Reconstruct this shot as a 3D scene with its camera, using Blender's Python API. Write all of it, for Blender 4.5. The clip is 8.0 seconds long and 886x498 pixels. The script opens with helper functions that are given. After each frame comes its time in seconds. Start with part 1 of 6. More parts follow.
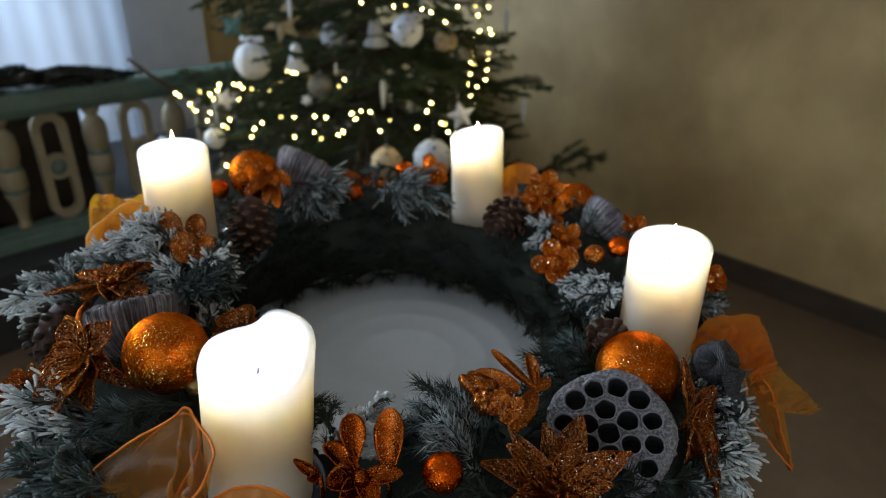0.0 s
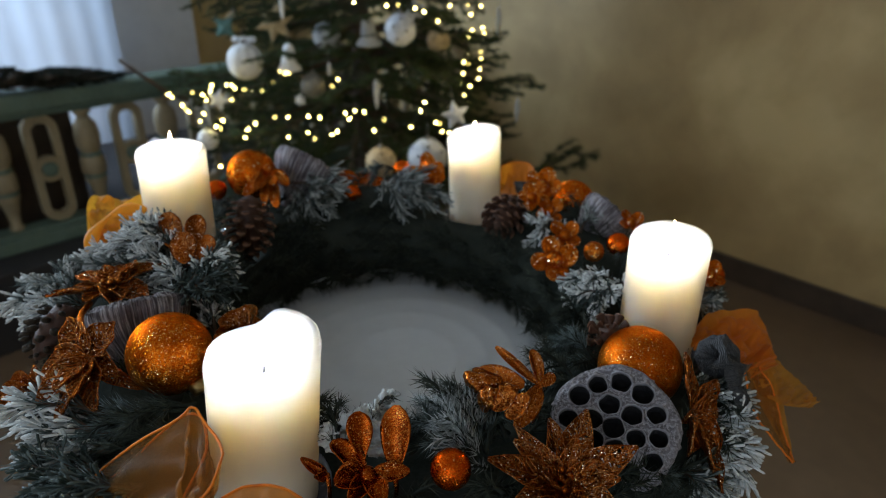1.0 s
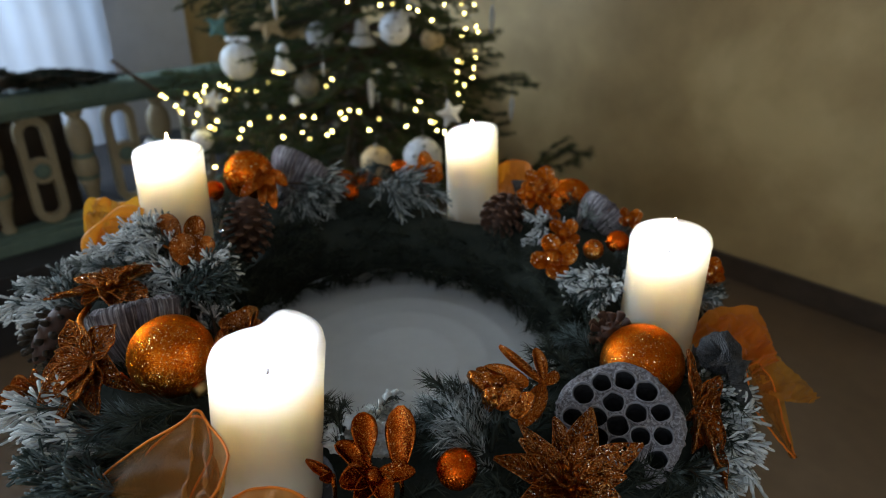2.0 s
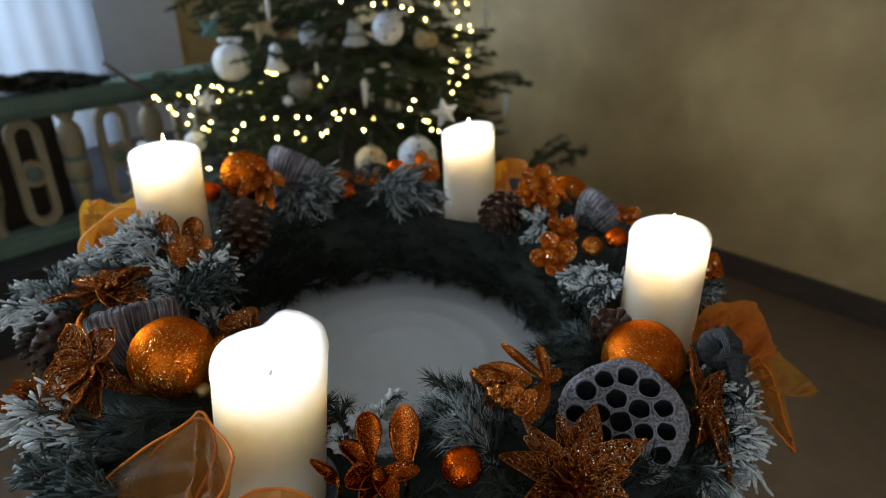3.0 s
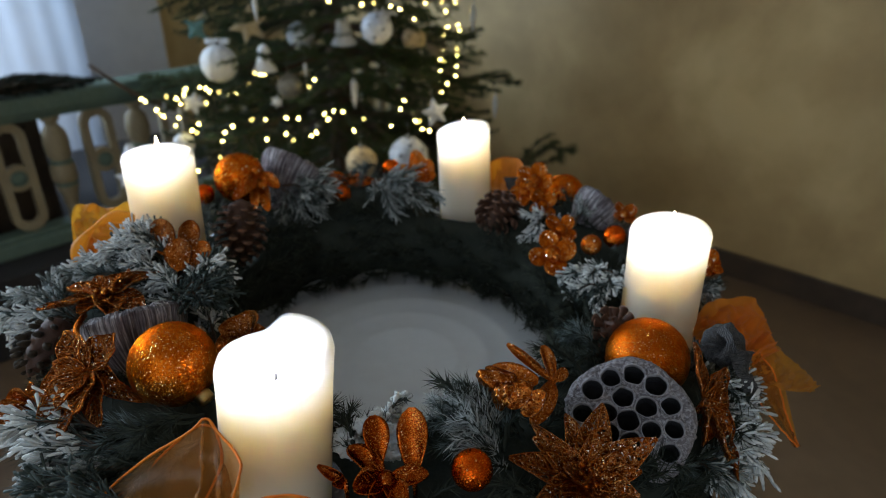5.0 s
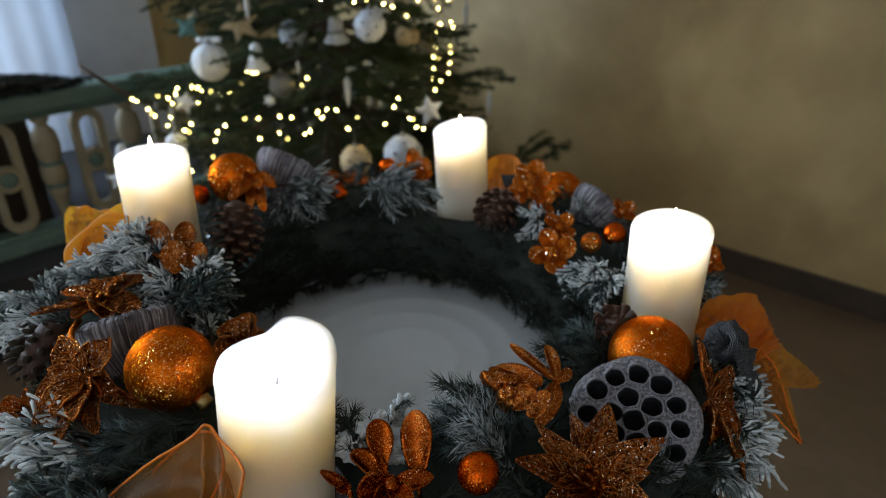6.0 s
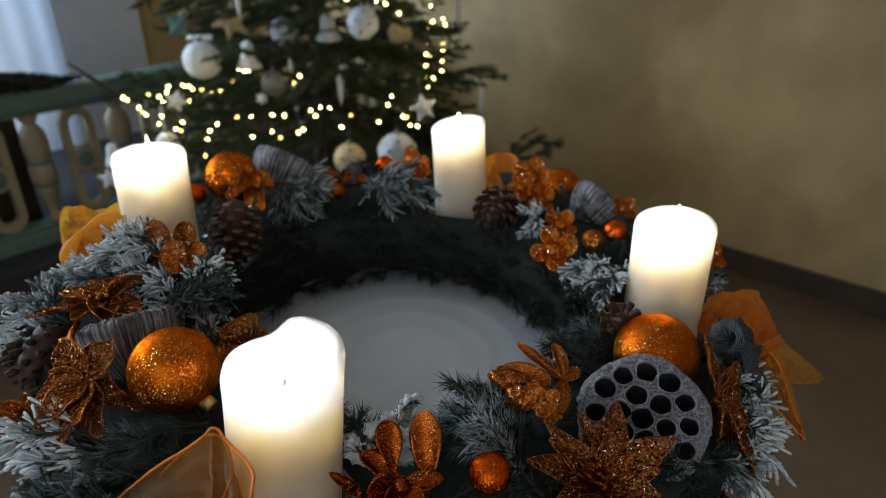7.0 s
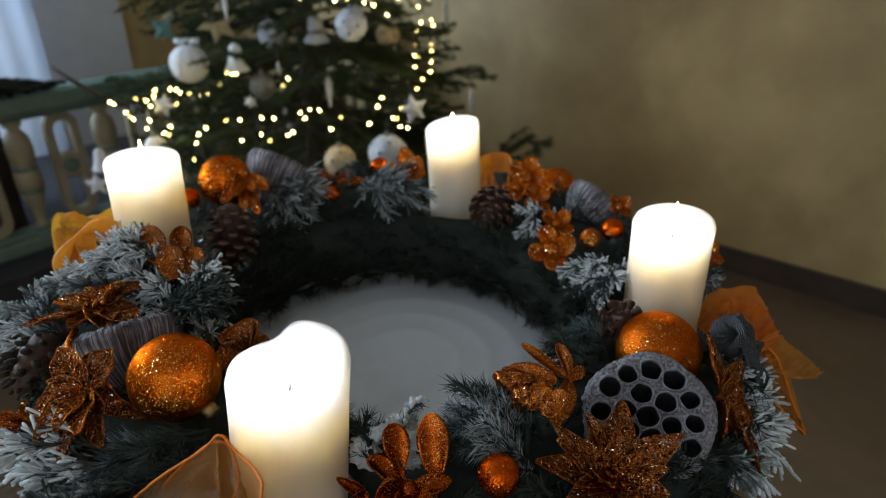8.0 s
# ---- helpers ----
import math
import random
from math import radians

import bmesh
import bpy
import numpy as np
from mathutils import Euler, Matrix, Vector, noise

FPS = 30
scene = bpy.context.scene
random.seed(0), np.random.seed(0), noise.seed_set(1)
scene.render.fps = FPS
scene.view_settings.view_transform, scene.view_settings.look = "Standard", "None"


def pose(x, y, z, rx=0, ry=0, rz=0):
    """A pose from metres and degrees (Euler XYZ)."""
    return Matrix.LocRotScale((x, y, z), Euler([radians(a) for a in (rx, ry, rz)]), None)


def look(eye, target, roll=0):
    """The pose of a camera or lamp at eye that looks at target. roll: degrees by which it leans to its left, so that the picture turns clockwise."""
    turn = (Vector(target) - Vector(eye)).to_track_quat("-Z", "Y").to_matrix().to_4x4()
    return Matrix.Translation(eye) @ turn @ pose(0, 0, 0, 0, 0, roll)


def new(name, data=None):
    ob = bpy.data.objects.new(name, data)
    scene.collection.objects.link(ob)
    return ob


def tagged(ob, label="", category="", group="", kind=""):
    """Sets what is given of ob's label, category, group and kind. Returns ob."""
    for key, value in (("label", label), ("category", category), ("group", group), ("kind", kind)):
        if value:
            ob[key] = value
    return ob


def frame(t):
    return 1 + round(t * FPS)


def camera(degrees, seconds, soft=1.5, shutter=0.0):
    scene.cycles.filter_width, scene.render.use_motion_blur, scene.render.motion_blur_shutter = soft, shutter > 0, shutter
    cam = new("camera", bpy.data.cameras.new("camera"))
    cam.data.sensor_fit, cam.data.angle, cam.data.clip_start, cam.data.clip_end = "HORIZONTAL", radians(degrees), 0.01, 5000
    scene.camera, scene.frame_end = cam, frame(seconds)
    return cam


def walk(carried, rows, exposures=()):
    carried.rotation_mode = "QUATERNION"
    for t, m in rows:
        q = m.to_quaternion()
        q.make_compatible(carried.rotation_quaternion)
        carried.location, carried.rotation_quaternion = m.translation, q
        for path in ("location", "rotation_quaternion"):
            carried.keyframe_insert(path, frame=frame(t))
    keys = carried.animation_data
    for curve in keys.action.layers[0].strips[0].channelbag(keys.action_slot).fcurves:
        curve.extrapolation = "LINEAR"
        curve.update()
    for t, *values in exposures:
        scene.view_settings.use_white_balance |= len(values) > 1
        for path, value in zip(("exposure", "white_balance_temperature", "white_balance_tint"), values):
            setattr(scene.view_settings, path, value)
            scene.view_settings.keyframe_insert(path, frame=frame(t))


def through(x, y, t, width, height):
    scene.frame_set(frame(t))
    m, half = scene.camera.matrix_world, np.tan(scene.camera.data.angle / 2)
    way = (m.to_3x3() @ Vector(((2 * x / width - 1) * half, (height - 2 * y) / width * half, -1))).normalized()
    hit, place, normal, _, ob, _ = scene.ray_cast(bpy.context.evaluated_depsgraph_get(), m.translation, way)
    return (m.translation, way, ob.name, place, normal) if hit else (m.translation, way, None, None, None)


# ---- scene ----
cam = camera(69.4, 8.0, soft=1.0)
PATH = [
    (0, pose(0.0246, -0.5770, 1.3330, 63.269, -1.297, -0.779)),
    (0.5, pose(0.0212, -0.5791, 1.3323, 63.320, -1.168, -1.217)),
    (1, pose(0.0168, -0.5785, 1.3319, 63.259, -1.110, -1.635)),
    (1.5, pose(0.0134, -0.5775, 1.3317, 63.204, -1.043, -1.983)),
    (3, pose(0.0056, -0.5766, 1.3304, 63.149, -0.583, -3.123)),
    (3.5, pose(0.0025, -0.5756, 1.3298, 63.116, -0.535, -3.470)),
    (4, pose(0.0000, -0.5746, 1.3300, 63.148, -0.540, -3.806)),
    (4.5, pose(-0.0029, -0.5740, 1.3295, 63.178, -0.507, -4.078)),
    (6, pose(-0.0103, -0.5652, 1.3275, 62.922, -0.132, -5.201)),
    (6.5, pose(-0.0152, -0.5625, 1.3267, 62.806, -0.183, -5.586)),
    (7, pose(-0.0208, -0.5603, 1.3260, 62.740, -0.204, -6.113)),
    (7.5, pose(-0.0254, -0.5578, 1.3254, 62.792, -0.084, -6.645)),
    (8, pose(-0.0299, -0.5568, 1.3248, 62.833, 0.126, -7.424)),
]
walk(cam, PATH)
cam.data.dof.use_dof = True
cam.data.dof.focus_distance = 0.43
cam.data.dof.aperture_fstop = 6.4
scene.view_settings.use_white_balance = True
scene.view_settings.white_balance_temperature, scene.view_settings.white_balance_tint = 6000, 8

# ---------------------------------------------------------------- light
TURN = 43.5                      # the room stands turned against the camera's first heading
ROOM = pose(0, 0, 0, 0, 0, TURN)  # local x: along the balustrade, local y: towards the curtain


def room(u, v, z):
    return ROOM @ Vector((u, v, z))


world = bpy.data.worlds.new("world")
scene.world = world
world.use_nodes = True
sky = world.node_tree.nodes.new("ShaderNodeTexSky")
sky.sky_type, sky.sun_disc = "NISHITA", False
sky.sun_elevation, sky.sun_rotation = radians(28), radians(-40)
world.node_tree.links.new(sky.outputs[0], world.node_tree.nodes["Background"].inputs[0])
world.node_tree.nodes["Background"].inputs[1].default_value = 0.1

sun = new("sun", bpy.data.lights.new("sun", "SUN"))
sun.data.energy, sun.data.angle, sun.data.color = 0.6, radians(15), (1.0, 0.96, 0.9)
sun.matrix_basis = look((-3, 4, 3), (0, 0, 0.5))


def window_light(name, u, v, z, tu, tv, tz, w, h, watts, color):
    lamp = new(name, bpy.data.lights.new(name, "AREA"))
    lamp.data.shape, lamp.data.size, lamp.data.size_y = "RECTANGLE", w, h
    lamp.data.energy, lamp.data.color = watts, color
    lamp.matrix_basis = look(room(u, v, z), room(tu, tv, tz))
    return lamp


window_light("daylight_back", -1.30, 3.70, 1.85, 0.6, 0.4, 1.0, 2.0, 1.6, 124, (0.72, 0.87, 1.04))
window_light("daylight_curtain", 0.30, 3.72, 1.55, 0.3, 0, 1.3, 1.0, 2.0, 11, (0.70, 0.85, 1.0))
# fill light added for table and wall, set in an unseen window
window_light("added_side_fill", -2.55, -1.5, 1.98, 1.0, 0.2, 1.0, 2.1, 1.35, 19, (0.80, 0.91, 1.04))


# ---------------------------------------------------------------- materials
class Nodes:
    """A material's node tree with short calls."""

    def __init__(self, name):
        self.mat = bpy.data.materials.new(name)
        self.mat.use_nodes = True
        self.tree = self.mat.node_tree
        self.tree.nodes.clear()
        self.out = self.tree.nodes.new("ShaderNodeOutputMaterial")
        self.coord = self.node("TexCoord").outputs["Object"]

    def node(self, kind, **inputs):
        n = self.tree.nodes.new("ShaderNode" + kind)
        self.feed(n, **inputs)
        return n

    def feed(self, n, **inputs):
        for key, value in inputs.items():
            sock = n.inputs[key.replace("_", " ")]
            if isinstance(value, bpy.types.NodeSocket):
                self.tree.links.new(value, sock)
            else:
                sock.default_value = value

    def noise(self, scale, detail=4.0, rough=0.6, vector=None):
        return self.node("TexNoise", Vector=vector or self.coord, Scale=scale, Detail=detail, Roughness=rough).outputs[0]

    def ramp(self, fac, stops):
        n = self.node("ValToRGB", Fac=fac)
        while len(n.color_ramp.elements) < len(stops):
            n.color_ramp.elements.new(0.5)
        for e, (pos, col) in zip(n.color_ramp.elements, stops):
            e.position, e.color = pos, (*col, 1)
        return n.outputs[0]

    def mix(self, fac, a, b):
        n = self.node("Mix")
        n.data_type = "RGBA"
        for i, value in ((0, fac), (6, a), (7, b)):
            if isinstance(value, bpy.types.NodeSocket):
                self.tree.links.new(value, n.inputs[i])
            elif i:
                n.inputs[i].default_value = (*value, 1)
            else:
                n.inputs[i].default_value = value
        return n.outputs[2]

    def maths(self, op, a, b=0.0):
        n = self.node("Math")
        n.operation = op
        for i, value in enumerate((a, b)):
            if isinstance(value, bpy.types.NodeSocket):
                self.tree.links.new(value, n.inputs[i])
            else:
                n.inputs[i].default_value = value
        return n.outputs[0]

    def bump(self, height, strength=0.3, distance=0.002):
        return self.node("Bump", Height=height, Strength=strength, Distance=distance).outputs[0]

    def surface(self, shader):
        self.tree.links.new(shader.outputs[0], self.out.inputs[0])
        return self.mat


def plain(name, dark, light, scale, rough=0.6, metal=0.0, bump=0.3, depth=0.001, fine=8.0, spec=0.5, island=0.0):
    """Two tones mixed by coarse and fine noise, with fine relief."""
    n = Nodes(name)
    coarse, grain = n.noise(scale), n.noise(scale * fine, 6.0)
    fac = n.maths("ADD", n.maths("MULTIPLY", coarse, 0.65), n.maths("MULTIPLY", grain, 0.35))
    if island:
        geo = n.node("NewGeometry")
        fac = n.maths("ADD", n.maths("MULTIPLY", fac, 1 - island), n.maths("MULTIPLY", geo.outputs["Random Per Island"], island))
    col = n.ramp(fac, ((0.32, dark), (0.68, light)))
    r = n.maths("ADD", n.maths("MULTIPLY", grain, 0.2), rough - 0.1)
    return n.surface(n.node("BsdfPrincipled", Base_Color=col, Roughness=r, Metallic=metal, Specular_IOR_Level=spec,
                            Normal=n.bump(grain, bump, depth)))


def glitter(name, dark, mid, bright, cell=900.0, spread=0.4, lace=0.0, rough=0.42, calm=1.0, glints=0.16, metal=0.6, pale=0.22):
    """Loose metal flakes over a coloured ground: every cell has its own tilt and tone, and a few lie bright and steep. lace: open net between the threads."""
    n = Nodes(name)
    cells = n.node("TexVoronoi", Vector=n.coord, Scale=cell)
    tone = n.node("SeparateColor", Color=cells.outputs["Color"])
    spark = n.maths("GREATER_THAN", tone.outputs[2], 0.88)
    col = n.ramp(n.maths("ADD", n.maths("MULTIPLY", tone.outputs[0], 0.65 * calm), n.maths("MULTIPLY", n.noise(40), 1.0 - 0.65 * calm)),
                 ((0.2, dark), (0.6, mid), (0.95, bright)))
    col = n.mix(n.maths("MULTIPLY", spark, 0.8 * calm), col, bright)
    tilt = n.node("VectorMath")
    tilt.operation = "SUBTRACT"
    n.feed(tilt, Vector=cells.outputs["Color"])
    tilt.inputs[1].default_value = (0.5, 0.5, 0.5)
    size = n.node("VectorMath")
    size.operation = "SCALE"
    n.tree.links.new(tilt.outputs[0], size.inputs[0])
    n.feed(size, Scale=n.maths("ADD", n.maths("MULTIPLY", spark, 0.5), spread * 2))
    add = n.node("VectorMath")
    n.tree.links.new(size.outputs[0], add.inputs[0])
    n.tree.links.new(n.node("NewGeometry").outputs["Normal"], add.inputs[1])
    # a few larger flakes on top, each lying at its own slant
    big = n.node("TexVoronoi", Vector=n.coord, Scale=cell * 0.30)
    pick = n.maths("GREATER_THAN", n.node("SeparateColor", Color=big.outputs["Color"]).outputs[1], 1.0 - glints)
    flake = n.maths("MULTIPLY", pick, n.maths("LESS_THAN", big.outputs["Distance"], 0.31))
    slant = n.node("VectorMath")
    slant.operation = "SUBTRACT"
    n.feed(slant, Vector=big.outputs["Color"])
    slant.inputs[1].default_value = (0.5, 0.5, 0.5)
    steep = n.node("VectorMath")
    steep.operation = "SCALE"
    n.tree.links.new(slant.outputs[0], steep.inputs[0])
    n.feed(steep, Scale=n.maths("MULTIPLY", flake, 1.0))
    both = n.node("VectorMath")
    n.tree.links.new(add.outputs[0], both.inputs[0])
    n.tree.links.new(steep.outputs[0], both.inputs[1])
    add = both
    spark = n.maths("MAXIMUM", spark, flake)
    col = n.mix(flake, col, tuple(pale + (1.0 - pale) * c for c in bright))
    unit = n.node("VectorMath")
    unit.operation = "NORMALIZE"
    n.tree.links.new(add.outputs[0], unit.inputs[0])
    sheen = n.maths("SUBTRACT", rough, n.maths("ADD", n.maths("MULTIPLY", spark, rough - 0.13), n.maths("MULTIPLY", flake, 0.02)))
    shine = n.maths("ADD", n.maths("MULTIPLY", spark, 1.0 - metal), metal)
    bsdf = n.node("BsdfPrincipled", Base_Color=col, Roughness=sheen, Metallic=shine, Specular_IOR_Level=0.25, Specular_Tint=(1.0, 0.55, 0.22, 1.0), Normal=unit.outputs[0])
    if not lace:
        return n.surface(bsdf)
    net = n.node("TexVoronoi", Vector=n.coord, Scale=lace)
    net.feature = "DISTANCE_TO_EDGE"
    hole = n.maths("GREATER_THAN", net.outputs[0], 0.165)
    mixed = n.node("MixShader", Fac=hole)
    n.tree.links.new(bsdf.outputs[0], mixed.inputs[1])
    n.tree.links.new(n.node("BsdfTransparent").outputs[0], mixed.inputs[2])
    return n.surface(mixed)


def organza(name, color, clear=0.5):
    """Sheer woven ribbon: part open weave, part coloured thread that lets light through."""
    n = Nodes(name)
    weave = n.node("TexWave", Vector=n.coord, Scale=260.0, Distortion=1.5)
    streak = n.noise(90, 3)
    col = n.mix(streak, tuple(c * 0.75 for c in color), color)
    trans = n.node("BsdfTranslucent", Color=col)
    front = n.node("BsdfPrincipled", Base_Color=col, Roughness=0.55, Sheen_Weight=0.3, Normal=n.bump(weave.outputs[0], 0.25, 0.0005))
    thread = n.node("MixShader", Fac=0.5)
    n.tree.links.new(front.outputs[0], thread.inputs[1])
    n.tree.links.new(trans.outputs[0], thread.inputs[2])
    openness = n.maths("ADD", n.maths("MULTIPLY", n.noise(25, 3), 0.3), clear - 0.15)
    mixed = n.node("MixShader", Fac=openness)
    n.tree.links.new(thread.outputs[0], mixed.inputs[1])
    n.tree.links.new(n.node("BsdfTransparent", Color=(1.0, 0.78, 0.5, 1)).outputs[0], mixed.inputs[2])
    return n.surface(mixed)


def clear_material():
    n = Nodes("clear_acrylic")
    return n.surface(n.node("BsdfPrincipled", Base_Color=(0.93, 0.95, 0.97, 1.0), Roughness=n.maths("MULTIPLY", n.noise(90), 0.12), Transmission_Weight=1.0, IOR=1.46))


def wax_material():
    """Paraffin: light from the flame wanders through it."""
    n = Nodes("ivory_wax")
    grain, cloud = n.noise(400, 5), n.noise(30, 3)
    col = n.mix(cloud, (0.925, 0.805, 0.635), (0.942, 0.838, 0.690))
    skin = n.node("BsdfPrincipled", Base_Color=col, Roughness=0.40, Specular_IOR_Level=0.35, Subsurface_Weight=1.0, Subsurface_Scale=0.030,
                  Normal=n.bump(grain, 0.05, 0.0005))
    skin.inputs["Subsurface Radius"].default_value = (1.0, 0.98, 0.94)
    mixed = n.node("MixShader", Fac=0.15)
    n.tree.links.new(skin.outputs[0], mixed.inputs[1])
    n.tree.links.new(n.node("BsdfTranslucent", Color=col).outputs[0], mixed.inputs[2])
    return n.surface(mixed)


def glow(name, color, strength):
    n = Nodes(name)
    return n.surface(n.node("Emission", Color=(*color, 1), Strength=strength))


def cloth(name, color, through=0.5, fold=6.0):
    n = Nodes(name)
    col = n.mix(n.noise(fold, 3), tuple(c * 0.86 for c in color), color)
    diff = n.node("BsdfPrincipled", Base_Color=col, Roughness=0.85, Normal=n.bump(n.noise(700, 2), 0.2, 0.0005))
    mixed = n.node("MixShader", Fac=through)
    n.tree.links.new(diff.outputs[0], mixed.inputs[1])
    n.tree.links.new(n.node("BsdfTranslucent", Color=col).outputs[0], mixed.inputs[2])
    return n.surface(mixed)


def burlap_material():
    n = Nodes("grey_burlap")
    a = n.node("TexWave", Vector=n.coord, Scale=350.0, Distortion=0.4)
    b = n.node("TexWave", Vector=n.coord, Scale=350.0, Distortion=0.4)
    b.bands_direction = "Z"
    c = n.node("TexWave", Vector=n.coord, Scale=350.0, Distortion=0.4)
    c.bands_direction = "Y"
    weave = n.maths("MAXIMUM", n.maths("MULTIPLY", a.outputs[0], b.outputs[0]), n.maths("MULTIPLY", a.outputs[0], c.outputs[0]))
    col = n.ramp(n.maths("ADD", n.maths("MULTIPLY", weave, 0.85), n.maths("MULTIPLY", n.noise(60), 0.15)), ((0.18, (0.010, 0.010, 0.011)), (0.75, (0.20, 0.195, 0.195))))
    return n.surface(n.node("BsdfPrincipled", Base_Color=col, Roughness=0.9, Normal=n.bump(weave, 0.8, 0.001)))


def plaster_material():
    """Ochre plaster, worked in broad clouds and finer trowel marks."""
    n = Nodes("ochre_plaster")
    broad, mid, fine = n.noise(1.1, 3, 0.5), n.noise(4.0, 6, 0.6), n.noise(90, 6)
    warp = n.node("TexNoise", Vector=n.coord, Scale=1.8, Detail=4.0, Roughness=0.5, Distortion=0.5).outputs[0]
    fac = n.maths("ADD", n.maths("MULTIPLY", broad, 0.45), n.maths("ADD", n.maths("MULTIPLY", warp, 0.35), n.maths("MULTIPLY", mid, 0.2)))
    col = n.ramp(fac, ((0.39, (0.33, 0.224, 0.094)), (0.5, (0.48, 0.345, 0.155)), (0.61, (0.67, 0.51, 0.25))))
    rough = n.maths("ADD", n.maths("MULTIPLY", mid, 0.25), 0.42)
    return n.surface(n.node("BsdfPrincipled", Base_Color=col, Roughness=rough, Normal=n.bump(n.maths("ADD", mid, n.maths("MULTIPLY", fine, 0.3)), 0.25, 0.004)))


def pod_material():
    """Weathered seed pod: grey skin, fine wrinkles, pale scuffs, light painted on the ridges."""
    n = Nodes("grey_seed_pod")
    skin, wrinkle, scuff = n.noise(70, 4), n.noise(900, 5, 0.7), n.noise(430, 8, 0.78)
    base = n.ramp(skin, ((0.35, (0.092, 0.077, 0.079)), (0.65, (0.225, 0.196, 0.200))))
    pale = n.ramp(scuff, ((0.475, (0.0, 0.0, 0.0)), (0.56, (1.0, 1.0, 1.0))))
    # pale on raised lips: the light they catch, painted in by pointiness
    lip_light = n.ramp(n.node("NewGeometry").outputs["Pointiness"], ((0.50, (0.0, 0.0, 0.0)), (0.56, (1.0, 1.0, 1.0))))
    pale = n.maths("MAXIMUM", n.maths("MULTIPLY", pale, 0.65), n.maths("MULTIPLY", lip_light, n.noise(160, 5)))
    col = n.mix(n.maths("MULTIPLY", pale, 0.75), base, (0.68, 0.645, 0.66))
    # shade in the seed cells, painted as a dark colour below the face
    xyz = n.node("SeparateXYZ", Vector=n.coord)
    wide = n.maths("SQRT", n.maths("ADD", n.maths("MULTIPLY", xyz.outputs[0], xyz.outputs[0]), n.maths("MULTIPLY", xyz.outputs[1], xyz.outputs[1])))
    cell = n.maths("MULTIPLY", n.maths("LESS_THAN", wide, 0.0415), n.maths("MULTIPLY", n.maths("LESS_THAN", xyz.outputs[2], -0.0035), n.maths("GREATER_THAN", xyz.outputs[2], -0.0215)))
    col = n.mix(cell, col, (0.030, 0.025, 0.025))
    return n.surface(n.node("BsdfPrincipled", Base_Color=col, Roughness=0.82, Normal=n.bump(n.maths("ADD", wrinkle, n.maths("MULTIPLY", scuff, 1.2)), 0.7, 0.0022)))


def ribbed_pod_material():
    """The pod's outer skin: fibres that run down the funnel."""
    n = Nodes("brown_grey_pod")
    flat = n.node("VectorMath", Vector=n.coord)
    flat.operation = "MULTIPLY"
    flat.inputs[1].default_value = (1, 1, 0)
    around = n.node("VectorMath")
    around.operation = "NORMALIZE"
    n.tree.links.new(flat.outputs[0], around.inputs[0])
    wander = n.node("VectorMath")
    n.tree.links.new(around.outputs[0], wander.inputs[0])
    n.tree.links.new(n.coord, wander.inputs[1])
    fibre, fine, blot = n.noise(20, 5, 0.7, wander.outputs[0]), n.noise(500, 5), n.noise(45)
    fac = n.maths("ADD", n.maths("MULTIPLY", fibre, 0.75), n.maths("MULTIPLY", blot, 0.25))
    col = n.ramp(fac, ((0.40, (0.065, 0.050, 0.053)), (0.50, (0.20, 0.168, 0.178)), (0.62, (0.72, 0.68, 0.69))))
    return n.surface(n.node("BsdfPrincipled", Base_Color=col, Roughness=0.85, Normal=n.bump(n.maths("ADD", fibre, n.maths("MULTIPLY", fine, 0.3)), 0.9, 0.004)))


GREEN = plain("dark_fir_green", (0.022, 0.027, 0.019), (0.062, 0.068, 0.049), 60, 0.75, spec=0.12, island=0.5)
FROST = plain("frosted_fir", (0.060, 0.074, 0.064), (0.46, 0.472, 0.446), 75, 0.8, island=0.4)
SNOW = plain("flock_snow", (0.44, 0.452, 0.434), (0.92, 0.922, 0.89), 120, 0.9, bump=0.6, island=0.4)
GARLAND = plain("garland_green", (0.008, 0.012, 0.009), (0.024, 0.032, 0.022), 60, 0.8, spec=0.1, island=0.5)
GREYFIR = plain("grey_green_fir", (0.014, 0.026, 0.017), (0.118, 0.146, 0.136), 70, 0.7, island=0.55)
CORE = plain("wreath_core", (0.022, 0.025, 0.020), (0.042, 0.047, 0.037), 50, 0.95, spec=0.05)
TWIG = plain("brown_twig", (0.05, 0.03, 0.018), (0.12, 0.075, 0.045), 80, 0.8)
AMBER = glitter("amber_glitter", (0.20, 0.036, 0.0008), (0.46, 0.096, 0.002), (1.0, 0.62, 0.18), 1000, 0.22, rough=0.46, calm=0.55, glints=0.36, metal=0.90, pale=0.5)
ORANGE = glitter("orange_glitter", (0.24, 0.027, 0.0004), (0.66, 0.112, 0.001), (1.0, 0.50, 0.06), 2300, 0.26, rough=0.30, calm=0.6, glints=0.36, metal=0.97)
TANGERINE = glitter("tangerine_glitter", (0.26, 0.032, 0.0004), (0.68, 0.122, 0.001), (1.0, 0.58, 0.12), 800, 0.24, rough=0.24, calm=0.5, glints=0.26, metal=0.97)
COPPER = glitter("copper_glitter", (0.10, 0.018, 0.001), (0.36, 0.072, 0.004), (1.0, 0.49, 0.12), 2100, 0.26, rough=0.30, calm=0.8, glints=0.36, metal=0.95, pale=0.4)
COPPER_FOIL = glitter("copper_foil", (0.085, 0.009, 0.0004), (0.34, 0.048, 0.001), (1.0, 0.46, 0.10), 2300, 0.15, rough=0.24, calm=0.6, glints=0.16, metal=0.97)
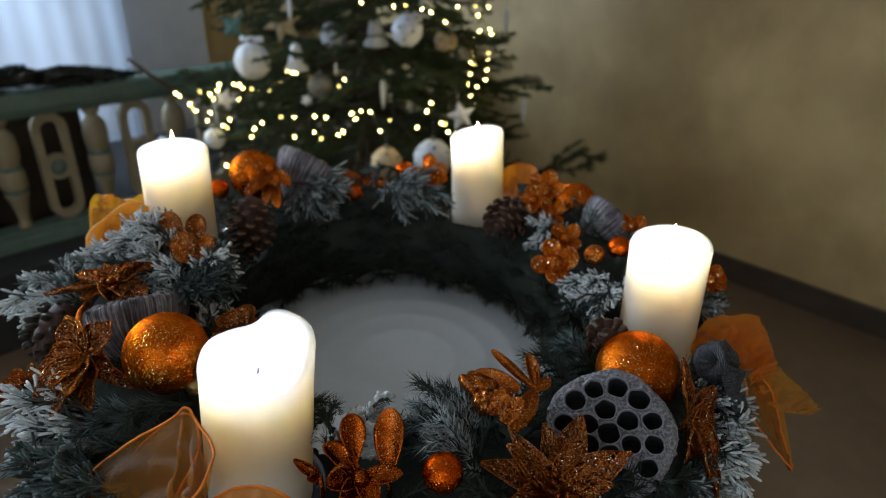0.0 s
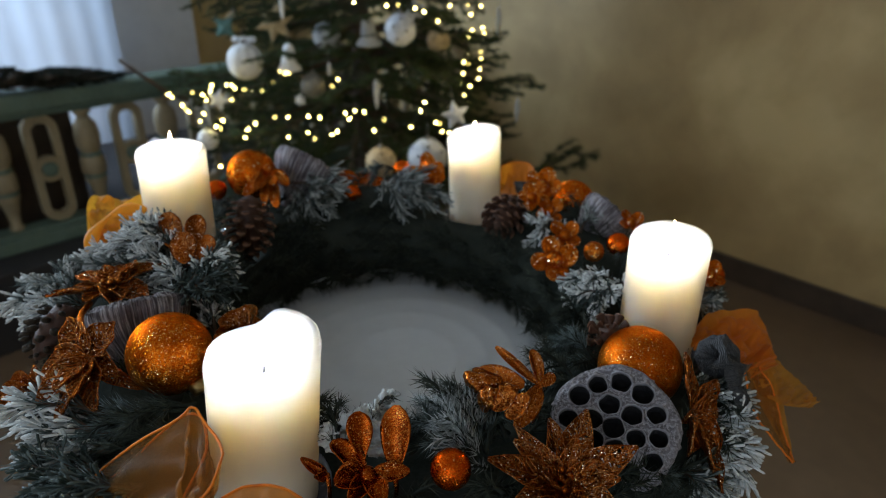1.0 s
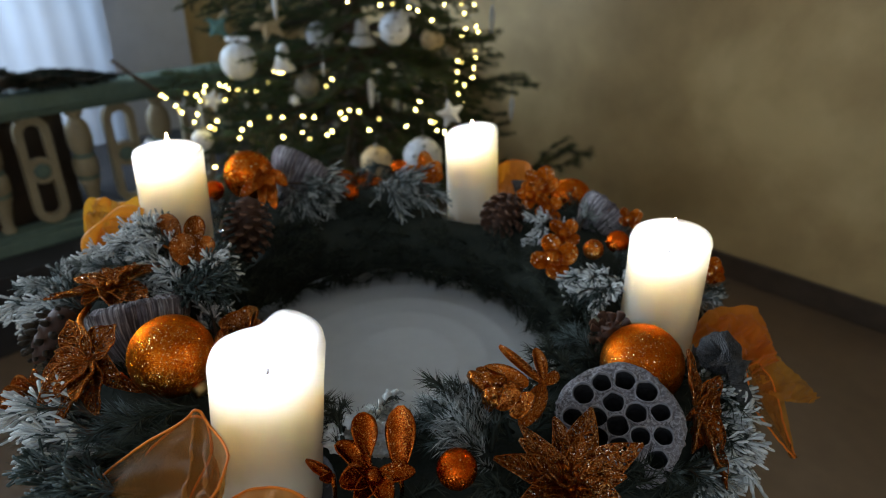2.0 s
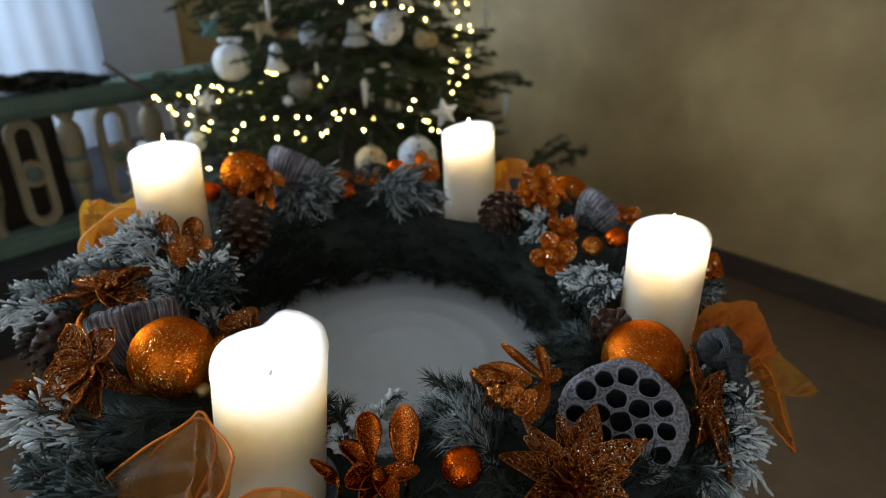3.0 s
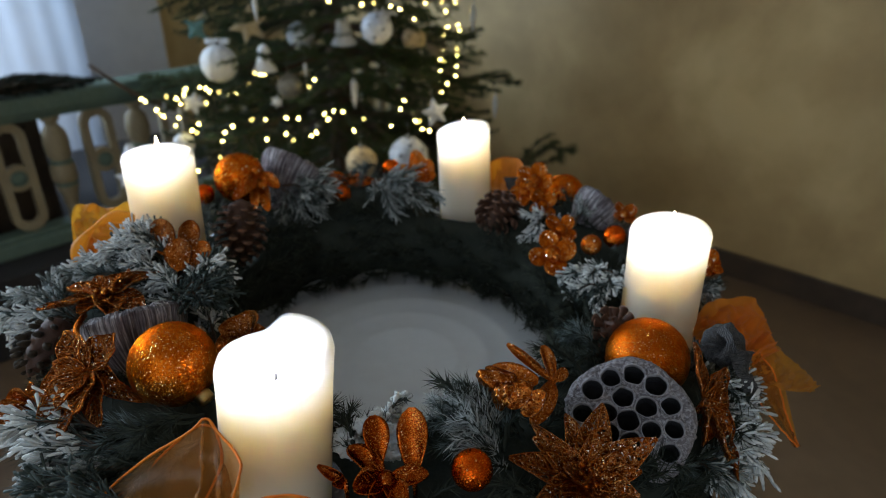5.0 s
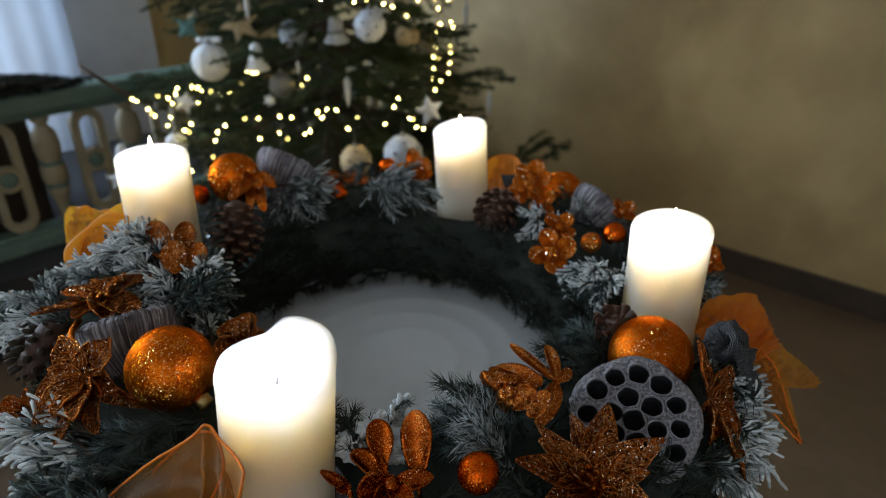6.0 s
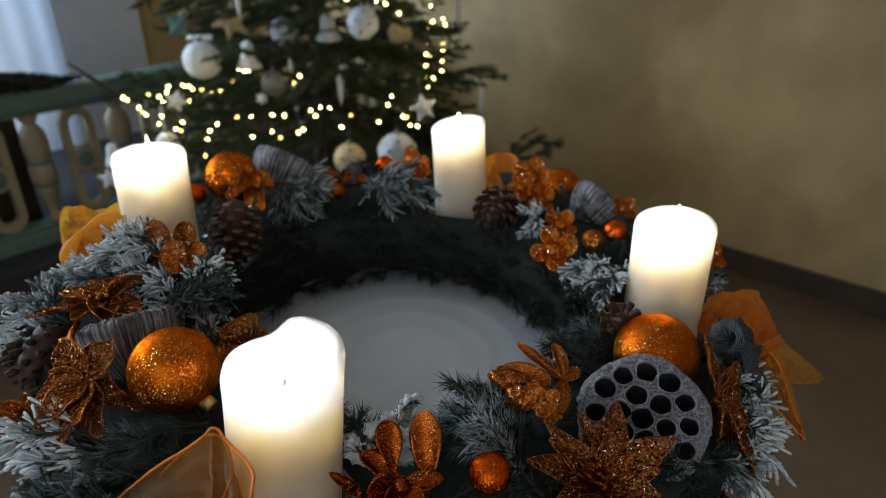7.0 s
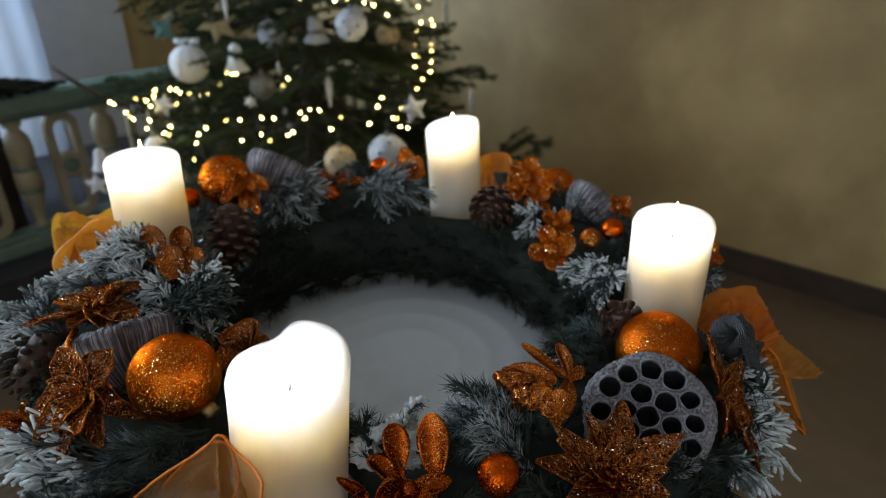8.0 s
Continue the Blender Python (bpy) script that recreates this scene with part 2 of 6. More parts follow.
BRONZE = glitter("bronze_glitter", (0.05, 0.009, 0.001), (0.20, 0.040, 0.002), (1.0, 0.50, 0.16), 1900, 0.18, rough=0.30, calm=0.55, glints=0.26, metal=0.97, pale=0.5)
LACE = glitter("copper_lace", (0.065, 0.011, 0.001), (0.22, 0.044, 0.003), (1.0, 0.62, 0.24), 1900, 0.26, 340, rough=0.36, calm=0.6, glints=0.60, metal=0.94, pale=0.6)
FOIL = glitter("orange_foil", (0.28, 0.022, 0.0005), (0.72, 0.092, 0.002), (1.0, 0.36, 0.04), 1700, 0.2, rough=0.24, calm=0.5, glints=0.08, metal=0.97)
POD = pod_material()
SIDEPOD = ribbed_pod_material()
# dark tone for the painted hole shade on an open-work ball
HOLE_SHADE = plain("dark_hole_shade", (0.012, 0.010, 0.010), (0.03, 0.025, 0.025), 60, 0.9)
CONE_TIP = plain("cone_scale_tip", (0.11, 0.048, 0.024), (0.33, 0.165, 0.090), 150, 0.6)
CONE = plain("cone_brown", (0.022, 0.008, 0.004), (0.105, 0.042, 0.019), 120, 0.65, island=0.3)
GREYCONE = plain("cone_grey", (0.018, 0.012, 0.007), (0.060, 0.043, 0.026), 120, 0.8, spec=0.25, island=0.3)
ORGANZA = organza("orange_organza", (1.0, 0.33, 0.010), 0.22)
ORGANZA_GOLD = organza("golden_organza", (1.0, 0.50, 0.03), 0.24)
ORGANZA_TAIL = organza("thin_orange_organza", (1.0, 0.46, 0.03), 0.50)
ORGANZA_PALE = organza("amber_organza", (0.48, 0.205, 0.018), 0.53)
WIRE_EDGE = plain("ribbon_edge", (0.62, 0.125, 0.003), (0.92, 0.26, 0.008), 90, 0.6, spec=0.25)
BURLAP = burlap_material()
CLEAR = clear_material()
WAX = wax_material()
WICK = plain("charred_wick", (0.008, 0.007, 0.006), (0.03, 0.025, 0.02), 200, 0.9)
FLAME = glow("candle_flame", (1.0, 0.72, 0.38), 60)
LED = glow("warm_led", (1.0, 0.74, 0.19), 30)
LED_DIM = glow("warm_led_dim", (1.0, 0.72, 0.17), 7)
GLASSY = plain("smoked_dish", (0.05, 0.05, 0.055), (0.10, 0.10, 0.11), 20, 0.25)
WHITEWARE = plain("white_tabletop", (0.66, 0.665, 0.66), (0.73, 0.735, 0.73), 9, 0.36, bump=0.05)
PLASTER = plaster_material()
GREYWALL = plain("grey_plaster", (0.58, 0.58, 0.60), (0.70, 0.70, 0.72), 1.6, 0.75, bump=0.2, depth=0.003)
FLOORWOOD = plain("brown_floor", (0.112, 0.072, 0.040), (0.172, 0.114, 0.068), 2.2, 0.5, bump=0.12)
# colour of the made-up box that darkens the baluster gaps
GAP_BROWN = plain("gap_dark_brown", (0.032, 0.022, 0.016), (0.075, 0.050, 0.035), 9, 0.5, bump=0.15)
DARKWOOD = plain("dark_baseboard", (0.034, 0.022, 0.014), (0.07, 0.046, 0.030), 14, 0.5, bump=0.15)
CEIL = plain("ceiling_white", (0.80, 0.78, 0.75), (0.86, 0.845, 0.82), 2, 0.85)
CREAM = plain("cream_paint", (0.26, 0.207, 0.122), (0.39, 0.32, 0.197), 9, 0.6, bump=0.15)
SAGE = plain("sage_paint", (0.085, 0.13, 0.10), (0.15, 0.21, 0.165), 11, 0.6, bump=0.15)
BLACKWOOD = plain("black_stage", (0.016, 0.015, 0.016), (0.034, 0.031, 0.032), 5, 0.7, bump=0.1)
SHEER = cloth("white_sheer", (0.50, 0.55, 0.64), 0.55, 3.0)
BARK = plain("spruce_bark", (0.04, 0.026, 0.017), (0.11, 0.072, 0.046), 35, 0.9, bump=0.9, depth=0.004)
SPRUCE = plain("spruce_needles", (0.014, 0.026, 0.008), (0.055, 0.082, 0.024), 25, 0.65, spec=0.15, island=0.6)
WHITEORN = plain("white_ornament", (0.55, 0.56, 0.57), (0.82, 0.83, 0.84), 60, 0.6, bump=0.9, depth=0.002)
PEARL = plain("silver_white_ornament", (0.34, 0.36, 0.39), (0.58, 0.60, 0.64), 70, 0.45, bump=0.8, depth=0.002)
STRAW = plain("straw_ornament", (0.34, 0.25, 0.13), (0.58, 0.46, 0.27), 70, 0.7, bump=0.8, depth=0.002)
DULL = plain("dull_glass_ornament", (0.10, 0.098, 0.085), (0.26, 0.25, 0.22), 50, 0.35, bump=0.6, depth=0.002)
GOLD = plain("gold_metal_cap", (0.22, 0.14, 0.05), (0.50, 0.35, 0.13), 200, 0.32, metal=0.95)
TEAL = plain("teal_paint", (0.06, 0.14, 0.13), (0.12, 0.24, 0.22), 40, 0.6)
CABLE = plain("green_cable", (0.01, 0.02, 0.012), (0.02, 0.035, 0.02), 60, 0.5)

# ---------------------------------------------------------------- mesh tools
WORLD = {}


def thing(name, m, label, category, group="", kind=""):
    ob = new(name)
    ob.empty_display_size = 0.05
    ob.matrix_basis = m
    WORLD[ob] = m.copy()
    return tagged(ob, label, category, group, kind)


def part(name, me, parent=None, label="", m=None):
    """Links a mesh as one object under a thing or a part; m is its pose in the world."""
    m = m or Matrix()
    ob = new(name, me)
    if parent:
        ob.parent = parent
        ob.matrix_basis = WORLD[parent].inverted() @ m
    else:
        ob.matrix_basis = m
    WORLD[ob] = m.copy()
    return tagged(ob, label)


class Geo:
    """Collects vertices and faces for one mesh."""

    def __init__(self):
        self.v, self.f, self.k = [], [], []

    def add(self, verts, faces, slot=0):
        n = len(self.v)
        self.v.extend(tuple(p) for p in verts)
        self.f.extend(tuple(i + n for i in f) for f in faces)
        self.k.extend([slot] * len(faces))
        return self

    def tube(self, pts, radii, n=8, slot=0):
        pts = [Vector(p) for p in pts]
        if not hasattr(radii, "__len__"):
            radii = [radii] * len(pts)
        verts, faces = [], []
        side = None
        for i, p in enumerate(pts):
            d = (pts[min(i + 1, len(pts) - 1)] - pts[max(i - 1, 0)]).normalized()
            if side is None:
                side = d.orthogonal().normalized()
            side = (side - d * side.dot(d)).normalized()
            up = d.cross(side)
            for k in range(n):
                a = math.tau * k / n
                verts.append(p + (side * math.cos(a) + up * math.sin(a)) * radii[i])
        for i in range(len(pts) - 1):
            for k in range(n):
                faces.append((i * n + k, i * n + (k + 1) % n, (i + 1) * n + (k + 1) % n, (i + 1) * n + k))
        faces.append(tuple(range(n - 1, -1, -1)))
        faces.append(tuple(range((len(pts) - 1) * n, len(pts) * n)))
        return self.add(verts, faces, slot)

    def revolve(self, profile, n=32, shape=None, m=None, slot=0):
        """profile: (radius, height) from bottom to top; shape(angle, row) gives (radius factor, lift)."""
        verts, faces = [], []
        for i, (r, z) in enumerate(profile):
            for k in range(n):
                a = math.tau * k / n
                s, lift = shape(a, i) if shape else (1.0, 0.0)
                verts.append(Vector((r * s * math.cos(a), r * s * math.sin(a), z + lift)))
        for i in range(len(profile) - 1):
            for k in range(n):
                faces.append((i * n + k, i * n + (k + 1) % n, (i + 1) * n + (k + 1) % n, (i + 1) * n + k))
        faces.append(tuple(range(n - 1, -1, -1)))
        faces.append(tuple(range((len(profile) - 1) * n, len(profile) * n)))
        return self.add([m @ p for p in verts] if m else verts, faces, slot)

    def ball(self, c, r, nu=16, nv=10, squash=(1, 1, 1), rough=0.0, slot=0):
        prof = [(math.sin(math.pi * i / nv) * r + 1e-5, -math.cos(math.pi * i / nv) * r) for i in range(nv + 1)]
        g = Geo().revolve(prof, nu)
        verts = []
        for p in g.v:
            p = Vector(p)
            if rough:
                p *= 1 + rough * noise.noise(p / r * 1.7 + Vector(c) * 50)
            verts.append(Vector(c) + Vector((p.x * squash[0], p.y * squash[1], p.z * squash[2])))
        return self.add(verts, g.f, slot)

    def box(self, lo, hi, bevel=0.0, m=None, slot=0):
        bm = bmesh.new()
        bmesh.ops.create_cube(bm, size=1.0)
        for v in bm.verts:
            v.co = Vector([lo[i] + (hi[i] - lo[i]) * (v.co[i] + 0.5) for i in range(3)])
        if bevel:
            bmesh.ops.bevel(bm, geom=bm.edges[:], offset=bevel, segments=2, affect="EDGES", profile=0.6)
        bm.verts.index_update()
        self.add([m @ v.co if m else v.co for v in bm.verts], [[v.index for v in f.verts] for f in bm.faces], slot)
        bm.free()
        return self

    def grid(self, rows, closed=False, slot=0):
        """rows: lists of points of one length."""
        nu, nv = len(rows), len(rows[0])
        faces = []
        for i in range(nu - 1):
            for j in range(nv if closed else nv - 1):
                faces.append((i * nv + j, i * nv + (j + 1) % nv, (i + 1) * nv + (j + 1) % nv, (i + 1) * nv + j))
        return self.add([p for r in rows for p in r], faces, slot)

    def mesh(self, name, *mats, smooth=True):
        me = bpy.data.meshes.new(name)
        me.from_pydata([tuple(p) for p in self.v], [], self.f)
        for m in mats:
            me.materials.append(m)
        if len(mats) > 1:
            me.polygons.foreach_set("material_index", self.k)
        me.polygons.foreach_set("use_smooth", [smooth] * len(self.f))
        me.update()
        return me


def curve_through(pts, n):
    """n points on a smooth line through pts."""
    pts = [Vector(p) for p in pts]
    if len(pts) == 2:
        return [pts[0].lerp(pts[1], i / (n - 1)) for i in range(n)]
    ext = [pts[0] * 2 - pts[1]] + pts + [pts[-1] * 2 - pts[-2]]
    out = []
    for i in range(n):
        s = i / (n - 1) * (len(pts) - 1)
        k = min(int(s), len(pts) - 2)
        t = s - k
        a, b, c, d = ext[k:k + 4]
        out.append(0.5 * ((2 * b) + (c - a) * t + (2 * a - 5 * b + 4 * c - d) * t * t + (3 * b - a - 3 * c + d) * t ** 3))
    return out


def needle_arrays(base, way, length, radius, rng):
    """Slim three-sided needles that taper to a point."""
    way = way / np.linalg.norm(way, axis=1, keepdims=True)
    a = np.cross(way, rng.normal(size=way.shape))
    a /= np.linalg.norm(a, axis=1, keepdims=True) + 1e-9
    b = np.cross(way, a)
    ring = base + way * (length * 0.18)[:, None]
    ring = [ring + (a * math.cos(k * math.tau / 3) + b * math.sin(k * math.tau / 3)) * radius[:, None] for k in range(3)]
    verts = np.stack([base, *ring, base + way * length[:, None]], axis=1).reshape(-1, 3)
    idx = np.arange(len(base))[:, None] * 5
    faces = [(0, 2, 1), (0, 3, 2), (0, 1, 3), (1, 2, 4), (2, 3, 4), (3, 1, 4)]
    return verts, [np.concatenate([idx + np.array(f) for f in faces])]


def tri_mesh(name, chunks, mats, wood=None):
    """One mesh from needle chunks (verts, faces, slot) and, if given, a Geo of wood in the last slot."""
    verts, faces, slots, n = [], [], [], 0
    for v, halves, s in chunks:
        verts.append(v)
        for k, f in enumerate(halves):
            faces.append(f + n)
            slots.append(np.full(len(f), s + k if len(mats) > 2 else s))
        n += len(v)
    V, F, K = np.concatenate(verts), np.concatenate(faces), np.concatenate(slots)
    vl, fl = V.tolist(), F.tolist()
    kl = K.tolist()
    if wood:
        fl += [[i + len(vl) for i in f] for f in wood.f]
        kl += [len(mats) - 1] * len(wood.f)
        vl += wood.v
    me = bpy.data.meshes.new(name)
    me.from_pydata(vl, [], fl)
    for m in mats:
        me.materials.append(m)
    me.polygons.foreach_set("material_index", kl)
    me.polygons.foreach_set("use_smooth", [True] * len(fl))
    me.update()
    return me


def finger_arrays(base, way, length, radius, rng, sides=5):
    """Needles caked in flock: lumpy fingers that swell towards a club-shaped end."""
    way = way / np.linalg.norm(way, axis=1, keepdims=True)
    a = np.cross(way, rng.normal(size=way.shape))
    a /= np.linalg.norm(a, axis=1, keepdims=True) + 1e-9
    b = np.cross(way, a)
    n = len(base)
    bend = rng.normal(size=way.shape) * (length * 0.10)[:, None]
    cols = [base]
    stops = ((0.10, 0.45), (0.34, 0.55), (0.56, 0.85), (0.82, 1.40), (0.96, 1.25))
    for s, w in stops:
        c = base + way * (length * s)[:, None] + bend * s * s
        for k in range(sides):
            t = math.tau * k / sides
            cols.append(c + (a * math.cos(t) + b * math.sin(t)) * (radius * w * rng.uniform(0.72, 1.3, n))[:, None])
    cols.append(base + way * (length * 1.02)[:, None] + bend)
    m = len(cols)
    idx = np.arange(n)[:, None] * m
    low = [(0, 1 + (k + 1) % sides, 1 + k) for k in range(sides)]
    high = [(m - 1, m - 1 - sides + k, m - 1 - sides + (k + 1) % sides) for k in range(sides)]
    for r in range(len(stops) - 1):
        for k in range(sides):
            p, q = 1 + sides * r + k, 1 + sides * r + (k + 1) % sides
            (low if r == 0 else high).extend([(p, q, q + sides), (p, q + sides, p + sides)])
    return np.stack(cols, axis=1).reshape(-1, 3), [np.concatenate([idx + np.array(f) for f in fs]) for fs in (low, high)]


def twig_needles(pts, per_metre, length, radius, spread, rng, blunt=False, start=0.1):
    """Needles all round a twig that runs through pts; blunt ones are caked in flock."""
    pts = np.array([tuple(p) for p in pts])
    seg = np.linalg.norm(np.diff(pts, axis=0), axis=1)
    n = max(6, int(per_metre * seg.sum()))
    s = np.sort(rng.uniform(start, 1.0, n)) * (len(pts) - 1)
    k = np.minimum(s.astype(int), len(pts) - 2)
    t = (s - k)[:, None]
    base = pts[k] * (1 - t) + pts[k + 1] * t
    along = pts[k + 1] - pts[k]
    along /= np.linalg.norm(along, axis=1, keepdims=True)
    out = rng.normal(size=(n, 3))
    out -= along * (out * along).sum(1, keepdims=True)
    out /= np.linalg.norm(out, axis=1, keepdims=True)
    if blunt:
        # flock glues neighbours into tufts of three
        lead = np.arange(n) // 3 * 3
        out, base = out[lead] + out * 0.38, base * 0.5 + base[lead] * 0.5
    way = along * rng.uniform(0.5, 1.1, (n, 1)) + out * spread * rng.uniform(0.6, 1.2, (n, 1))
    return (finger_arrays if blunt else needle_arrays)(base, way, length * rng.uniform(0.65, 1.15, n), radius * rng.uniform(0.75, 1.25, n), rng)

# ---------------------------------------------------------------- the room
U0, U1, V0, V1, HIGH = -2.65, 2.213, -3.2, 3.6, 2.9


def slab(name, lo, hi, mat, kind="structure", label="", category="", bevel=0.0):
    ob = part(name, Geo().box(lo, hi, bevel).mesh(name, mat, smooth=False), None, label, ROOM)
    return tagged(ob, label, category, kind=kind)


slab("floor", (U0 - 0.2, V0 - 0.2, -0.12), (U1 + 0.2, V1 + 0.2, 0), FLOORWOOD, label="dull brown wooden floor of the room", category="floor")
slab("ceiling", (U0 - 0.2, V0 - 0.2, HIGH), (U1 + 0.2, V1 + 0.2, HIGH + 0.12), CEIL, label="plain off-white ceiling", category="ceiling")
slab("wall_east", (U1, V0, 0), (U1 + 0.2, V1, HIGH), PLASTER, label="ochre plaster wall with cloudy trowel marks", category="wall")
slab("wall_south", (U0, V0 - 0.2, 0), (U1, V0, HIGH), PLASTER, label="plain ochre plaster wall", category="wall")
slab("baseboard", (U1 - 0.022, V0, 0), (U1 - 0.002, V1, 0.105), DARKWOOD, label="dark brown baseboard along the plaster wall", category="baseboard", bevel=0.004)


def wall_with_opening(name, lo, hi, axis, a, b, z0, z1, mat, label):
    """A wall box with one opening through it, a to b along its length and z0 to z1 high."""
    g = Geo()

    def piece(a0, a1, c0, c1):
        l, h = list(lo), list(hi)
        l[axis], h[axis], l[2], h[2] = a0, a1, c0, c1
        g.box(l, h)

    piece(lo[axis], a, lo[2], hi[2])
    piece(b, hi[axis], lo[2], hi[2])
    piece(a, b, lo[2], z0)
    piece(a, b, z1, hi[2])
    return tagged(part(name, g.mesh(name, mat, smooth=False), None, label, ROOM), label, "wall", kind="structure")


wall_with_opening("wall_north", (U0, V1, 0), (U1, V1 + 0.2, HIGH), 0, -2.35, 0.85, 0.3, 2.6, PLASTER, "ochre plaster wall with a wide window")
# the west opening is added to let the side fill light in
wall_with_opening("wall_west", (U0 - 0.2, V0, 0), (U0, V1, HIGH), 1, -2.6, -0.4, 1.25, 2.7, PLASTER, "unseen ochre plaster wall with an added window")
slab("pilaster", (0.90, 3.44, 0), (1.42, V1 - 0.003, HIGH), GREYWALL, label="smooth pale grey pilaster beside the curtain", category="pilaster", bevel=0.006)


def window_frame(name, m, w, h, label):
    ob = thing(name, m, label, "window", kind="structure")
    for lo, hi in ((((-w / 2, -0.03, 0), (-w / 2 + 0.06, 0.03, h)), ((w / 2 - 0.06, -0.03, 0), (w / 2, 0.03, h)),
                                  ((-w / 2 + 0.06, -0.03, 0), (w / 2 - 0.06, 0.03, 0.06)), ((-w / 2 + 0.06, -0.03, h - 0.06), (w / 2 - 0.06, 0.03, h)),
                                  ((-0.03, -0.03, 0.06), (0.03, 0.03, h - 0.06)))):
        part("window_frame", Geo().box(lo, hi, 0.006).mesh("window_frame", CEIL, smooth=False), ob, "", m)
    return ob


window_frame("window_1", ROOM @ pose(-0.75, V1 + 0.15, 0.3), 3.2, 2.3, "tall white window behind the sheer curtain")
# added window, out of view, made up as the side fill's source
window_frame("added_window", ROOM @ pose(U0 - 0.12, -1.5, 1.25, 0, 0, 90), 2.2, 1.45, "white window added in the unseen side wall")


def curtain():
    rows = []
    for i in range(30):
        z = 2.68 - i / 29 * 2.6
        row = []
        for j in range(150):
            s = j / 149
            u = -0.2 + s * (1.09 + 0.03 * math.sin(z * 2.0))
            fold = 0.006 * math.sin(s * 60 + 0.8 * math.sin(z * 1.3)) + 0.012 * math.sin(s * 19 + z)
            row.append(Vector((u, 3.30 + fold * (0.7 + 0.3 * z / 2.6), z)))
        rows.append(row)
    ob = part("curtain", Geo().grid(rows).mesh("curtain", SHEER), None, "", ROOM)
    return tagged(ob, "long white sheer curtain glowing with daylight", "curtain")


curtain()
rod = part("curtain_rod", Geo().tube([(-2.6, 3.3, 2.7), (0.95, 3.3, 2.7)], 0.014, 10).mesh("curtain_rod", DARKWOOD), None, "", ROOM)
tagged(rod, "dark slim curtain rod over the window", "curtain rod")

# the low black stage and its balustrade
slab("stage", (-2.64, 1.86, 0.0), (U1 - 0.03, 3.1, 0.285), BLACKWOOD, label="low black stage step under the balustrade", category="stage", bevel=0.006)


def stadium(w, h, n=10):
    r = w / 2
    pts = []
    for k in range(n + 1):
        a = math.pi * k / n
        pts.append((r * math.cos(a), h / 2 - r + r * math.sin(a)))
    for k in range(n + 1):
        a = math.pi + math.pi * k / n
        pts.append((r * math.cos(a), -h / 2 + r + r * math.sin(a)))
    return pts


def frame_panel():
    """An upright oval frame, rounded on its edges."""
    g = Geo()
    outer, inner = stadium(0.110, 0.385), stadium(0.060, 0.330)
    rows = []
    for shape, y in ((inner, -0.013), (inner, 0.013), (inner, 0.016), (outer, 0.016), (outer, 0.012), (outer, -0.012), (outer, -0.016), (inner, -0.016), (inner, -0.013)):
        k = 1.0 if abs(y) > 0.014 else (0.96 if shape is inner else 1.025)
        rows.append([Vector((x * k, y, z * (1 + (k - 1) * 0.3))) for x, z in shape])
    return g.grid(rows, closed=True).mesh("frame", CREAM, smooth=False)


def medallion():
    prof = [(0.001, -0.017), (0.042, -0.017), (0.046, -0.012), (0.046, 0.012), (0.042, 0.017), (0.030, 0.017), (0.027, 0.011), (0.001, 0.011)]
    return Geo().revolve(prof, 28, m=pose(0, 0, 0, 90)).mesh("medallion", CREAM, smooth=False)


def rosette():
    prof = [(0.001, 0.0), (0.0265, 0.0), (0.0265, 0.004), (0.019, 0.009), (0.010, 0.007), (0.001, 0.010)]
    return Geo().revolve(prof, 24, lambda a, i: (1 + 0.06 * math.cos(8 * a) * (i == 3), 0), m=pose(0, -0.011, 0, 90)).mesh("rosette", SAGE)


def vase():
    prof = [(0.022, 0.0), (0.024, 0.010), (0.017, 0.020), (0.020, 0.055), (0.030, 0.102), (0.038, 0.122), (0.031, 0.129), (0.031, 0.140), (0.041, 0.148),
            (0.042, 0.154), (0.042, 0.200), (0.034, 0.207), (0.030, 0.224), (0.040, 0.245), (0.043, 0.285), (0.038, 0.325), (0.022, 0.346), (0.018, 0.356), (0.030, 0.368), (0.030, 0.382)]
    return Geo().revolve(prof, 20).mesh("vase", CREAM)


def collar():
    return Geo().revolve([(0.030, 0), (0.038, 0.005), (0.038, 0.011), (0.030, 0.016)], 20).mesh("collar", SAGE)


def balustrade():
    V = 2.05
    base = ROOM @ pose(0, V, 0.285)
    ob = thing("balustrade", base, "cream and sage-green painted wooden balustrade with oval frames", "balustrade")
    top = Geo().box((-2.6, -0.055, 0.47), (2.15, 0.055, 0.535), 0.014).box((-2.6, -0.035, 0.452), (2.15, 0.035, 0.47), 0.004)
    part("top_rail", top.mesh("top_rail", SAGE, smooth=False), ob, "sage-green painted top rail", base)
    foot = Geo().box((-2.6, -0.055, 0.0), (2.15, 0.055, 0.05), 0.010).box((-2.6, -0.04, 0.05), (2.15, 0.04, 0.068), 0.004)
    part("bottom_rail", foot.mesh("bottom_rail", SAGE, smooth=False), ob, "sage-green painted bottom rail", base)
    fm, mm, rm, vm, cm = frame_panel(), medallion(), rosette(), vase(), collar()
    for k in range(-8, 7):
        u = 0.163 + 0.289 * k
        m = base @ pose(u, 0, 0.26)
        part("oval_frame", fm, ob, "", m)
        med = part("medallion", mm, ob, "", m)
        part("rosette", rm, med, "sage-green rosette", m)
        m = base @ pose(u + 0.1445, 0, 0.069)
        va = part("vase_baluster", vm, ob, "", m)
        part("collar", cm, va, "sage-green collar", m @ pose(0, 0, 0.127))
        part("collar", cm, va, "sage-green collar", m @ pose(0, 0, 0.208))
    return ob


balustrade()


